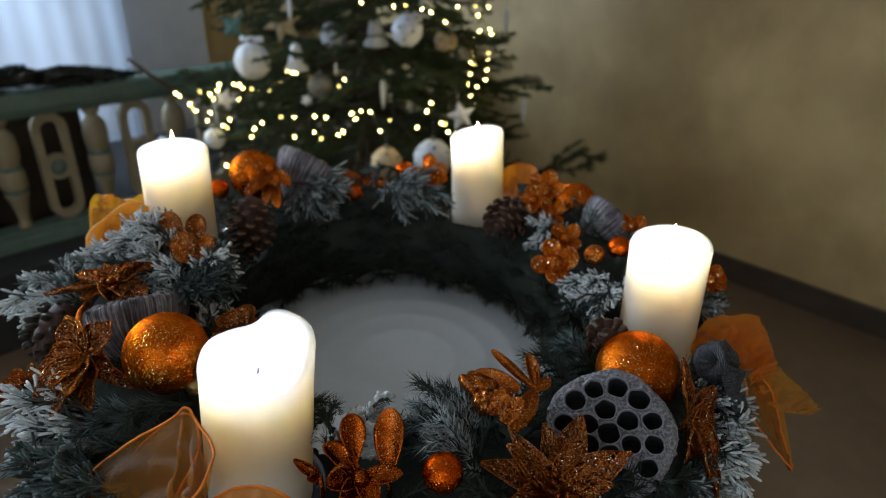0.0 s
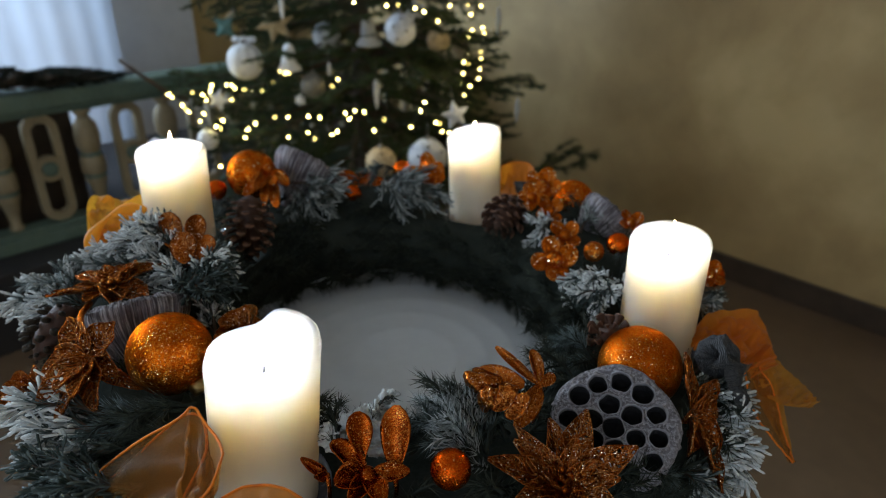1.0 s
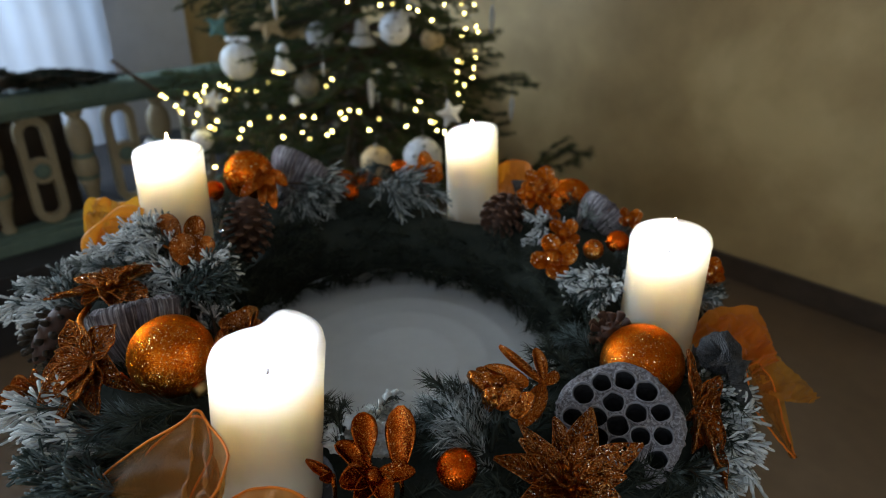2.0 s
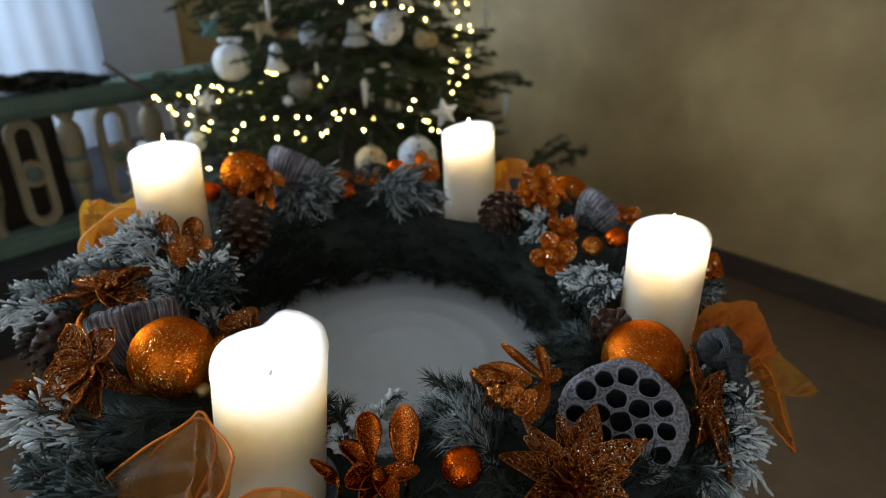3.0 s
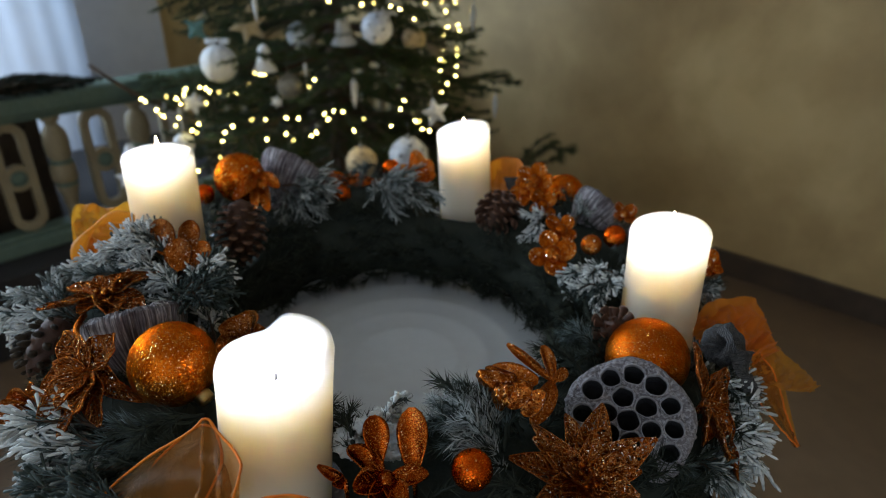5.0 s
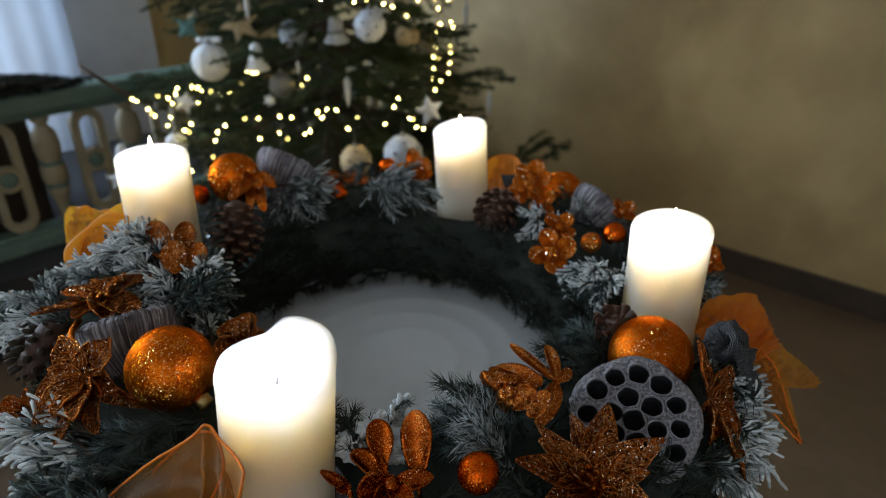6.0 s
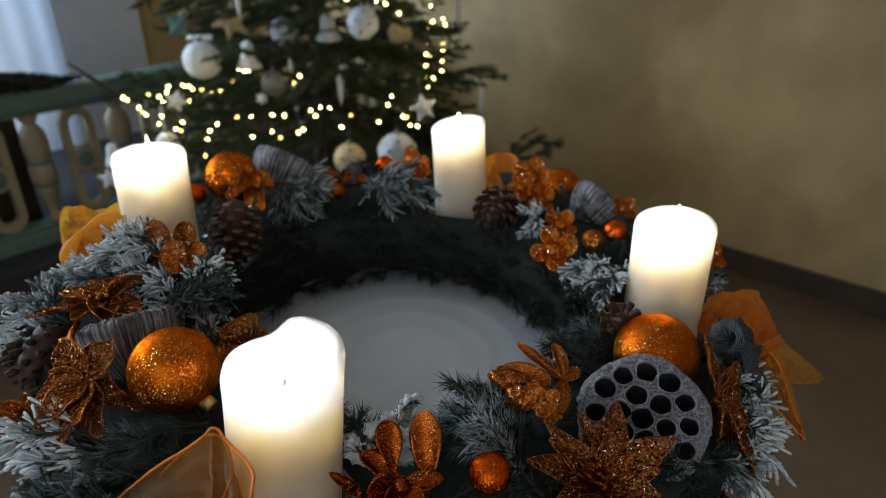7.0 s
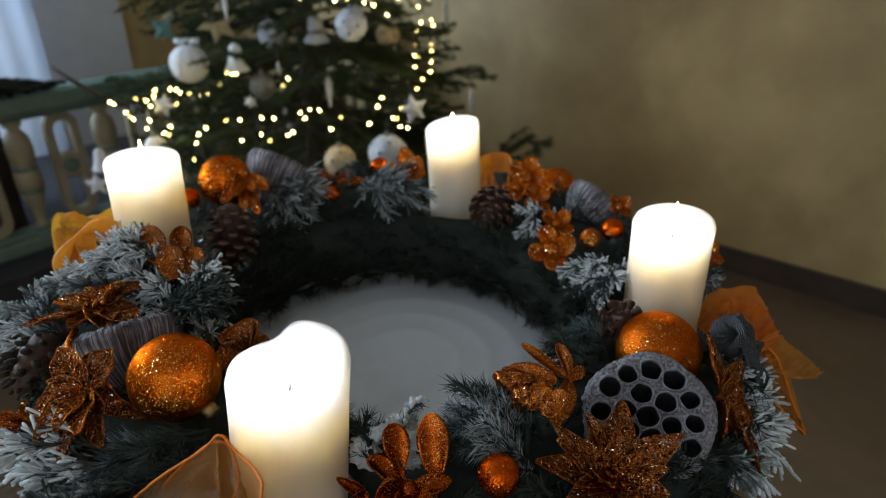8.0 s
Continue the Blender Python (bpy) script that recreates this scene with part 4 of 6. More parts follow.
def seed_pod_mesh(radius=0.046):
    """A dried lotus pod: flat pitted face over a wrinkled funnel."""
    rng = random.Random(11)
    cells = [(0, 0)] + [(0.0165 * math.cos(math.tau * k / 6 + 0.8), 0.0165 * math.sin(math.tau * k / 6 + 0.8)) for k in range(6)]
    cells += [(0.0328 * math.cos(math.tau * k / 12), 0.0328 * math.sin(math.tau * k / 12)) for k in range(12)]
    cells = [(x + rng.uniform(-0.0012, 0.0012), y + rng.uniform(-0.0012, 0.0012), 0.0071 + rng.uniform(-0.0008, 0.0006)) for x, y in cells]
    nr, na = 140, 280
    g = Geo()
    verts = []
    for i in range(nr + 1):
        r = radius * i / nr
        for k in range(na):
            a = math.tau * k / na
            w = 1 + (0.02 * math.sin(5 * a) + 0.03 * noise.noise(Vector((math.cos(a) * 3, math.sin(a) * 3, 2)))) * (i / nr)
            x, y = r * w * math.cos(a), r * w * math.sin(a)
            edge = min(math.hypot(x - cx, (y - cy) * 1.08) - cr for cx, cy, cr in cells) + 0.0011 * noise.noise(Vector((x, y, 5)) * 170)
            deep = min(1.0, max(0.0, 0.35 - edge / 0.0015))
            z = 0.0024 * math.exp(-((edge - 0.0006) / 0.0012) ** 2) + 0.0011 * noise.noise(Vector((x, y, 0)) * 190) + 0.0003 * noise.noise(Vector((x, y, 3)) * 600) + 0.0022 * max(0.0, i / nr - 0.84) / 0.16 * noise.noise(Vector((x, y, 7)) * 330)
            z += -0.020 * deep - 0.003 * max(0.0, (i / nr - 0.93) / 0.07) ** 2
            verts.append((x, y, z))
    faces = []
    for i in range(nr):
        for k in range(na):
            f = (i * na + k, i * na + (k + 1) % na, (i + 1) * na + (k + 1) % na, (i + 1) * na + k)
            faces.append(f[::-1])
    g.add(verts, faces)
    last = nr * na
    funnel = []
    for j, (s, z) in enumerate(((1.0, -0.003), (1.0, -0.008), (0.96, -0.016), (0.82, -0.030), (0.58, -0.046), (0.30, -0.058), (0.14, -0.066), (0.10, -0.085))):
        row = []
        for k in range(na):
            x, y, _ = verts[last + k]
            ridge = 1 + (0.014 * math.sin(k * math.tau * 34 / na + 2 * math.sin(k * 0.3)) if 1 <= j <= 5 else 0) + 0.05 * noise.noise(Vector((math.cos(math.tau * k / na) * 9, math.sin(math.tau * k / na) * 9, z * 8))) * (1 if j else 0)
            row.append(Vector((x * s * ridge, y * s * ridge, z)))
        funnel.append(row)
    g.grid(funnel, closed=True)
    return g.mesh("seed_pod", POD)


POD_MESH = seed_pod_mesh()
SIDE_MESH = POD_MESH.copy()
SIDE_MESH.materials[0] = SIDEPOD
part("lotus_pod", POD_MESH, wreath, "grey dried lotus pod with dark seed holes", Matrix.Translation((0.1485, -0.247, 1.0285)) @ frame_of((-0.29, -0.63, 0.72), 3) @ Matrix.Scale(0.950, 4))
part("lotus_pod", SIDE_MESH, wreath, "brown-grey dried lotus pod turned on its wrinkled side", Matrix.Translation((-0.226, -0.108, 1.041)) @ frame_of((-0.24, 0.49, 0.83), 40) @ Matrix.Scale(0.94, 4))
part("lotus_pod", SIDE_MESH, wreath, "brown-grey dried lotus pod turned on its wrinkled side", Matrix.Translation((-0.130, 0.227, 1.053)) @ frame_of((0.45, 0.52, 0.74), 70) @ Matrix.Scale(0.95, 4))
part("lotus_pod", SIDE_MESH, wreath, "brown-grey dried lotus pod turned on its wrinkled side", Matrix.Translation((0.253, 0.134, 1.021)) @ frame_of((0.70, 0.25, 0.60), 10) @ Matrix.Scale(0.85, 4))


def leaf_mesh(name, mat, length, width, cup=0.25, curl=0.2, thick=0.0012, pointed=1.0, waves=0.0, skew=0.8, vein=None):
    """A leaf along +y with a cupped blade of real thickness; vein: a material for raised wires along its rim, rib and side veins."""
    g = Geo()
    nu, nv = 14, 9
    top, low = [], []
    for i in range(nu):
        s = i / (nu - 1)
        w = width / 2 * (math.sin(math.pi * min(1.0, s ** skew * 0.98 + 0.01)) ** pointed) + 0.0006
        a, b = [], []
        for j in range(nv):
            t = j / (nv - 1) * 2 - 1
            z = cup * width * t * t * math.sin(math.pi * s) + curl * length * s * s + waves * width * math.sin(s * 14 + t * 2) * abs(t)
            p = Vector((t * w, s * length, z))
            a.append(p)
            b.append(p - Vector((0, 0, thick)))
        top.append(a)
        low.append(b[::-1])
    rows = [a + b for a, b in zip(top, low)]
    g.grid(rows, closed=True)
    if not vein:
        return g.mesh(name, mat)
    for j, r in ((0, 0.00045), (nv - 1, 0.00045), (nv // 2, 0.0007)):
        g.tube([row[j] for row in top], [r * (1 - 0.5 * i / nu) for i in range(nu)], 5, 1)
    for i in range(2, nu - 4, 2):
        for j in (0, nv - 1):
            g.tube([top[i][nv // 2], top[min(i + 1, nu - 1)][(j + nv // 2) // 2], top[min(i + 3, nu - 1)][j]], [0.0006, 0.0005, 0.0003], 4, 1)
    return g.mesh(name, mat, vein)


def aim(base, tip, face=(0, -0.5, 0.85)):
    """A pose at base whose y runs to tip and whose z leans to face."""
    y = (Vector(tip) - Vector(base)).normalized()
    z = Vector(face)
    z = (z - y * z.dot(y)).normalized()
    x = y.cross(z)
    return Matrix.Translation(base) @ Matrix((x, y, z)).transposed().to_4x4()


def leaf_spray(label, mat, base, tips, width=0.024, face=(0, -0.5, 0.85), cup=0.22, curl=0.12, berry=0.0, pointed=0.75, skew=0.8, vein=None, name="leaf_spray", leaf="glitter_leaf", waves=0.02):
    """Glitter leaves that fan out from one wired stem."""
    m = Matrix.Translation(base)
    low = Vector(base) - Vector((0, 0, 0.03))
    stem = part(name, Geo().tube([low - Vector(base), (0.001, 0, -0.012), (0, 0, 0)], [0.0012, 0.0014, 0.002], 8).mesh(name, vein or mat), wreath, label, m)
    for i, tip in enumerate(tips):
        tip, wide = tip if len(tip) == 2 else (tip, width)
        length = (Vector(tip) - Vector(base)).length
        w = wide * (1 + 0.10 * math.sin(i * 2.7))
        me = leaf_mesh(leaf, mat, length, min(w, length * 0.95), cup * (1 + 0.4 * math.sin(i * 1.9)), curl * math.sin(i * 1.3 + 1), 0.0014, pointed, waves, skew, vein)
        part(leaf, me, stem, "", aim(base, tip, Vector(face) + Vector((0.3 * math.sin(i * 2.1), 0.2 * math.cos(i * 1.7), 0))))
    if berry:
        part("glitter_bud", Geo().ball((0, 0, 0.002), berry, 16, 10).mesh("glitter_bud", mat), stem, "", m)
    return stem


def round_petals(label, mat, base, petals, face):
    """A wired stem with a few round petals, each on a foot of its own."""
    m = Matrix.Translation(base)
    stem = part("leaf_spray", Geo().tube([(0, 0, -0.03), (0.001, 0, -0.012), (0, 0, 0)], [0.0012, 0.0014, 0.002], 8).mesh("leaf_spray", mat), wreath, label, m)
    for i, (foot, tip, wide) in enumerate(petals):
        me = leaf_mesh("glitter_leaf", mat, (Vector(tip) - Vector(foot)).length, wide, 0.16 + 0.06 * math.sin(i * 2.0), 0.06, 0.0014, 0.5, 0.02, 1.15)
        part("glitter_leaf", me, stem, "", aim(foot, tip, Vector(face) + Vector((0.25 * math.sin(i * 2.1), 0, 0))))
    return stem


leaf_spray("upright paddle petal of a red copper blossom", COPPER_FOIL, (-0.019, -0.280, 1.034), [((-0.024, -0.261, 1.056), 0.0156)], 0.018, (0.25, -0.85, 0.45), 0.22, 0.12, 0.0, 0.55, 1.6)
leaf_spray("upright paddle petal of a red copper blossom", COPPER_FOIL, (0.001, -0.283, 1.024), [((0.002, -0.253, 1.054), 0.0188)], 0.018, (-0.15, -0.85, 0.45), 0.16, 0.10, 0.0, 0.55, 1.5)
leaf_spray("cupped lower petals of a red copper blossom", COPPER_FOIL, (-0.016, -0.287, 1.026), [((-0.041, -0.275, 1.040), 0.0154), ((-0.036, -0.295, 1.029), 0.0155), ((0.010, -0.284, 1.030), 0.0121), ((-0.005, -0.304, 1.028), 0.0128), ((-0.025, -0.304, 1.026), 0.0127)], 0.0150, (0.2, -0.3, 0.93), 0.50, 0.25, 0.0060, 0.6, 1.1)
leaf_spray("copper glitter twig end", COPPER_FOIL, (-0.041, -0.285, 1.027), [((-0.057, -0.281, 1.037), 0.0060), ((-0.048, -0.289, 1.029), 0.0052)], 0.006, (0, -0.8, 0.5), 0.5)
leaf_spray("copper glitter orchid with two slim raised petals", COPPER, (0.101, -0.222, 1.045), [((0.071, -0.201, 1.063), 0.0060), ((0.097, -0.200, 1.059), 0.0078), ((0.112, -0.216, 1.050), 0.0080), ((0.082, -0.256, 1.041), 0.0123)], 0.010, (-0.1, -0.85, 0.5), 0.45, 0.12, 0.0, 0.5, 1.3)
orchid_lip = round_petals("rolled lip of a copper glitter orchid", COPPER, (0.098, -0.224, 1.043), [((0.088, -0.231, 1.053), (0.055, -0.221, 1.055), 0.0165), ((0.079, -0.246, 1.059), (0.064, -0.246, 1.046), 0.0123), ((0.087, -0.250, 1.060), (0.074, -0.252, 1.043), 0.0129)], (-0.35, -0.60, 0.72))
for c, r, squash in (((0.061, -0.230, 1.054), 0.0110, (1.25, 0.80, 0.70)), ((0.062, -0.243, 1.052), 0.0078, (0.80, 0.85, 1.15)), ((0.076, -0.240, 1.054), 0.0070, (1.0, 0.8, 0.9))):
    part("rolled_lobe", Geo().ball((0, 0, 0), r, 26, 18, squash, 0.5).mesh("rolled_lobe", COPPER), orchid_lip, "", pose(*c, 0, 15, -12))
round_petals("bronze glitter rosette of four round petals", BRONZE, (-0.196, -0.052, 1.054), [((-0.211, -0.044, 1.062), (-0.220, -0.024, 1.089), 0.0224), ((-0.194, -0.044, 1.066), (-0.190, -0.028, 1.089), 0.0176), ((-0.194, -0.070, 1.060), (-0.195, -0.053, 1.083), 0.0235), ((-0.182, -0.067, 1.059), (-0.173, -0.053, 1.080), 0.0180)], (0.1, -0.85, 0.45))
leaf_spray("bronze glitter leaf rosette", BRONZE, (-0.130, -0.135, 1.024), [(-0.149, -0.131, 1.032), (-0.143, -0.116, 1.039), (-0.133, -0.105, 1.040), (-0.122, -0.114, 1.033), (-0.151, -0.143, 1.030)], 0.026, (0.1, -0.8, 0.5), 0.28, 0.1, 0.0, 0.6, 1.5)
leaf_spray("bronze glitter leaf rosette", BRONZE, (-0.252, -0.208, 1.029), [(-0.279, -0.201, 1.031), (-0.277, -0.218, 1.019), (-0.270, -0.193, 1.035), (-0.283, -0.214, 1.026), (-0.248, -0.228, 1.023), (-0.250, -0.193, 1.038)], 0.022, (-0.2, -0.8, 0.5), 0.25, 0.1, 0.0, 0.6, 1.8)
leaf_spray("amber glitter leaf spray drooping over a bauble", AMBER, (-0.165, 0.146, 1.069), [((-0.186, 0.105, 1.051), 0.0122), ((-0.175, 0.108, 1.059), 0.0122), ((-0.162, 0.095, 1.049), 0.0109), ((-0.149, 0.101, 1.053), 0.0122), ((-0.138, 0.126, 1.060), 0.0163), ((-0.142, 0.094, 1.040), 0.0110), ((-0.151, 0.117, 1.061), 0.0124), ((-0.174, 0.134, 1.065), 0.0126)], 0.013, (0.1, -0.8, 0.5), 0.35, 0.15, 0.006, 0.6, 1.4)
leaf_spray("amber glitter leaf spray", AMBER, (0.028, 0.233, 1.029), [(0.022, 0.258, 1.057), (0.043, 0.242, 1.049), (0.007, 0.240, 1.041), (0.047, 0.224, 1.035), (-0.014, 0.248, 1.034), (0.032, 0.209, 1.025)], 0.022, (0.1, -0.8, 0.5), 0.25, 0.1, 0.006, 0.6)
leaf_spray("red copper glitter leaf spray on the ring's far side", COPPER_FOIL, (-0.071, 0.274, 1.010), [(-0.103, 0.279, 1.018), (-0.051, 0.278, 1.019), (-0.031, 0.263, 1.013), (-0.088, 0.252, 1.011)], 0.016, (0.1, -0.7, 0.6))


def blossom(label, mat, c, lobes, r, normal, spin=0.0):
    """A plump glitter blossom of rounded lobes."""
    m = Matrix.Translation(c) @ frame_of(normal, spin)
    ob = part("glitter_blossom", Geo().ball((0, 0, 0), r * 0.42, 14, 9).mesh("glitter_blossom", mat), wreath, label, m)
    for k in range(lobes):
        a = math.tau * k / lobes
        q = r * (0.50 + 0.05 * math.sin(k * 2.3 + spin))
        dish = [(0.0004, -q * 0.30), (q * 0.55, -q * 0.26), (q * 0.92, -q * 0.02), (q, q * 0.16), (q * 0.93, q * 0.25), (q * 0.78, q * 0.20), (q * 0.45, q * 0.10), (0.0004, q * 0.16)]
        g = Geo().revolve(dish, 22, lambda t, i: (1 + 0.05 * math.sin(2 * t + k), 0.04 * q * math.sin(3 * t + k)))
        part("lobe", g.mesh("lobe", mat), ob, "", m @ pose(math.cos(a) * r * 0.66, math.sin(a) * r * 0.66, r * 0.10, 12 * math.sin(k * 1.7), -22, math.degrees(a)))
    return ob


for c, n, r, normal, spin in (((0.156, 0.011, 1.023), 4, 0.0225, (-0.2, -0.7, 0.6), 20), ((0.177, 0.060, 1.027), 4, 0.0175, (-0.1, -0.6, 0.8), 50), ((0.168, 0.169, 1.043), 5, 0.022, (-0.2, -0.6, 0.75), 0),
                              ((0.171, 0.128, 1.028), 4, 0.018, (0.1, -0.7, 0.6), 30), ((0.154, 0.154, 1.034), 4, 0.016, (-0.4, -0.7, 0.5), 0), ((0.260, 0.093, 1.029), 4, 0.015, (0.1, -0.5, 0.8), 20), ((0.298, -0.040, 1.034), 4, 0.0150, (0.2, -0.6, 0.75), 35)):
    blossom("plump amber glitter blossom", AMBER, c, n, r, normal, spin)
part("glitter_berry", Geo().ball((0, 0, 0), 0.0108, 22, 14).mesh("glitter_berry", AMBER), wreath, "round amber glitter berry", pose(*(0.197, 0.012, 1.032)))


def poinsettia(label, c, face, tips, heart=True):
    """An open-work glitter poinsettia: pointed net petals with raised veins round a heart of beads."""
    ob = leaf_spray(label, LACE, c, tips, 0.018, face, 0.22, 0.16, 0.0, 1.05, 0.80, COPPER, "poinsettia", "petal", 0.05)
    if heart:
        m = Matrix.Translation(c) @ frame_of(face)
        bead = Geo().ball((0, 0, 0.0045), 0.0024, 10, 7).mesh("stamen", COPPER)
        for k in range(7):
            part("stamen", bead, ob, "", m @ pose(0.0032 * math.sqrt(k) * math.cos(k * 2.4), 0.0032 * math.sqrt(k) * math.sin(k * 2.4), 0))
    return ob


poinsettia("open-work copper glitter poinsettia with many petals", (0.106, -0.292, 1.025), (-0.10, -0.60, 0.80), [
    ((0.055, -0.292, 1.044), 0.0172), ((0.074, -0.276, 1.045), 0.0146), ((0.078, -0.259, 1.042), 0.0129), ((0.126, -0.256, 1.055), 0.0185), ((0.102, -0.255, 1.045), 0.0168),
    ((0.152, -0.281, 1.043), 0.0185), ((0.139, -0.297, 1.034), 0.0151), ((0.070, -0.312, 1.028), 0.0163), ((0.085, -0.324, 1.026), 0.0163), ((0.114, -0.325, 1.027), 0.0163), ((0.133, -0.315, 1.030), 0.0155),
    ((0.092, -0.278, 1.045), 0.0108), ((0.115, -0.276, 1.049), 0.0108), ((0.125, -0.291, 1.043), 0.0108), ((0.100, -0.309, 1.038), 0.0103), ((0.087, -0.297, 1.042), 0.0103)])
poinsettia("open-work copper glitter poinsettia hanging outwards", (-0.214, -0.210, 1.061), (-0.25, -0.80, 0.55), [((-0.200, -0.188, 1.074), 0.0245), ((-0.236, -0.180, 1.072), 0.0195), ((-0.242, -0.201, 1.062), 0.0152), ((-0.244, -0.222, 1.053), 0.0216), ((-0.238, -0.238, 1.045), 0.0197), ((-0.215, -0.251, 1.037), 0.0141), ((-0.194, -0.245, 1.043), 0.0204), ((-0.193, -0.217, 1.054), 0.0179), ((-0.180, -0.213, 1.031), 0.0119), ((-0.220, -0.244, 1.060), 0.0146), ((-0.201, -0.252, 1.056), 0.0151)], heart=False)
part("flower_stem", Geo().tube(curve_through([(-0.251, -0.128, 1.054), (-0.247, -0.150, 1.057), (-0.236, -0.172, 1.060), (-0.224, -0.198, 1.053)], 12), 0.0024, 8).mesh("flower_stem", COPPER), wreath, "bent copper glitter flower stem")
poinsettia("open-work copper glitter poinsettia lying flat", (-0.243, -0.100, 1.056), (-0.10, 0.10, 0.98), [
    ((-0.286, -0.126, 1.053), 0.0200), ((-0.285, -0.080, 1.046), 0.0239), ((-0.212, -0.069, 1.063), 0.0247), ((-0.204, -0.128, 1.061), 0.0234), ((-0.226, -0.140, 1.058), 0.0254), ((-0.238, -0.064, 1.054), 0.0248),
    ((-0.252, -0.134, 1.057), 0.0234), ((-0.268, -0.060, 1.046), 0.0252), ((-0.226, -0.083, 1.071), 0.0195), ((-0.255, -0.088, 1.067), 0.0195)])
poinsettia("open-work copper glitter poinsettia on its edge", (0.211, -0.229, 1.028), (0.60, -0.70, 0.35), [((0.208, -0.196, 1.053), 0.0149), ((0.215, -0.273, 0.993), 0.0190), ((0.226, -0.252, 1.003), 0.0220), ((0.234, -0.225, 1.024), 0.0228), ((0.200, -0.258, 1.013), 0.0191), ((0.231, -0.208, 1.039), 0.0182), ((0.209, -0.251, 1.024), 0.0169), ((0.203, -0.234, 1.020), 0.0159)], heart=False)


# ---------------------------------------------------------------- cones
def cone_scale_mesh(mat, l=0.0165, w=0.0115):
    g = Geo()
    rows = []
    for s, ww, z in ((0, 0.25, 0), (0.4, 0.6, 0.0012), (0.78, 1.0, 0.003), (0.94, 0.92, 0.0046), (1.02, 0.55, 0.0056)):
        rows.append([Vector((-w / 2 * ww, s * l, z)), Vector((0, s * l * 1.03, z + 0.0016)), Vector((w / 2 * ww, s * l, z)), Vector((w / 2 * ww * 0.9, s * l, z - 0.0013)), Vector((-w / 2 * ww * 0.9, s * l, z - 0.0013))])
    g.grid(rows, closed=True)
    g.f.append((20, 21, 22, 23, 24))
    g.k.append(0)
    for i in range(len(g.f)):
        if min(g.f[i]) >= 15:
            g.k[i] = 1
    return g.mesh("scale", mat, CONE_TIP)


SCALE_BROWN = cone_scale_mesh(CONE)
SCALE_GREY = Geo().ball((0, 0.0115, 0.001), 0.0043, 10, 7, (0.95, 1.35, 0.72), 0.25).mesh("scale", GREYCONE)


def pine_cone(label, c, axis, length, r, scale_mesh, mat, n=64, shut=14):
    """A cone whose scales stand in a spiral round a core; axis points to its tip."""
    m = Matrix.Translation(c) @ frame_of(axis)
    core = [(0.001, -length / 2), (r * 0.45, -length * 0.42), (r * 0.55, -length * 0.1), (r * 0.4, length * 0.25), (r * 0.1, length * 0.46), (0.0005, length / 2)]
    ob = part("pine_cone", Geo().revolve(core, 14).mesh("pine_cone", mat), wreath, label, m)
    for k in range(n):
        s = k / (n - 1)
        a = k * 137.508
        wide = math.sin(math.pi * (0.16 + 0.80 * s)) ** 0.7
        z = -length * 0.42 + s * length * 0.86
        q = max(0.35, wide) * r / 0.030
        part("scale", scale_mesh, ob, "", m @ pose(0, 0, z, 0, 0, a) @ pose(0, r * 0.42 * wide, 0, shut + 44 * s, 0, 0) @ Matrix.Scale(q, 4))
    return ob


pine_cone("brown pine cone hanging from the ring", (-0.172, 0.065, 1.031), (-0.05, -0.30, -0.95), 0.074, 0.0285, SCALE_BROWN, CONE, 76, -22)
pine_cone("brown pine cone lying on the ring", (0.119, 0.130, 1.019), (-0.45, -0.8, -0.15), 0.062, 0.0310, SCALE_BROWN, CONE, 60, 0)
pine_cone("small brown pine cone beside a bauble", (0.180, -0.124, 1.019), (-0.3, -0.6, 0.7), 0.038, 0.0225, SCALE_BROWN, CONE, 30, -4)
pine_cone("grey-brown pine cone with rounded scales", (-0.292, -0.119, 1.019), (-0.3, -0.75, -0.45), 0.052, 0.0275, SCALE_GREY, CONE, 44)



def clear_drop(c, r, lean):
    """A faceted clear acrylic drop, wired among the sprigs."""
    prof = [(0.0006, -r * 1.5), (r * 0.45, -r * 1.1), (r * 0.9, -r * 0.4), (r, 0.0), (r * 0.8, r * 0.6), (r * 0.35, r * 1.1), (0.0006, r * 1.25)]
    part("clear_drop", Geo().revolve(prof, 10).mesh("clear_drop", CLEAR, smooth=False), wreath, "faceted clear acrylic drop", Matrix.Translation(c) @ pose(0, 0, 0, *lean))


clear_drop((-0.216, 0.102, 1.020), 0.0085, (20, 10, 0))
clear_drop((-0.215, 0.126, 1.034), 0.0070, (-15, 25, 30))

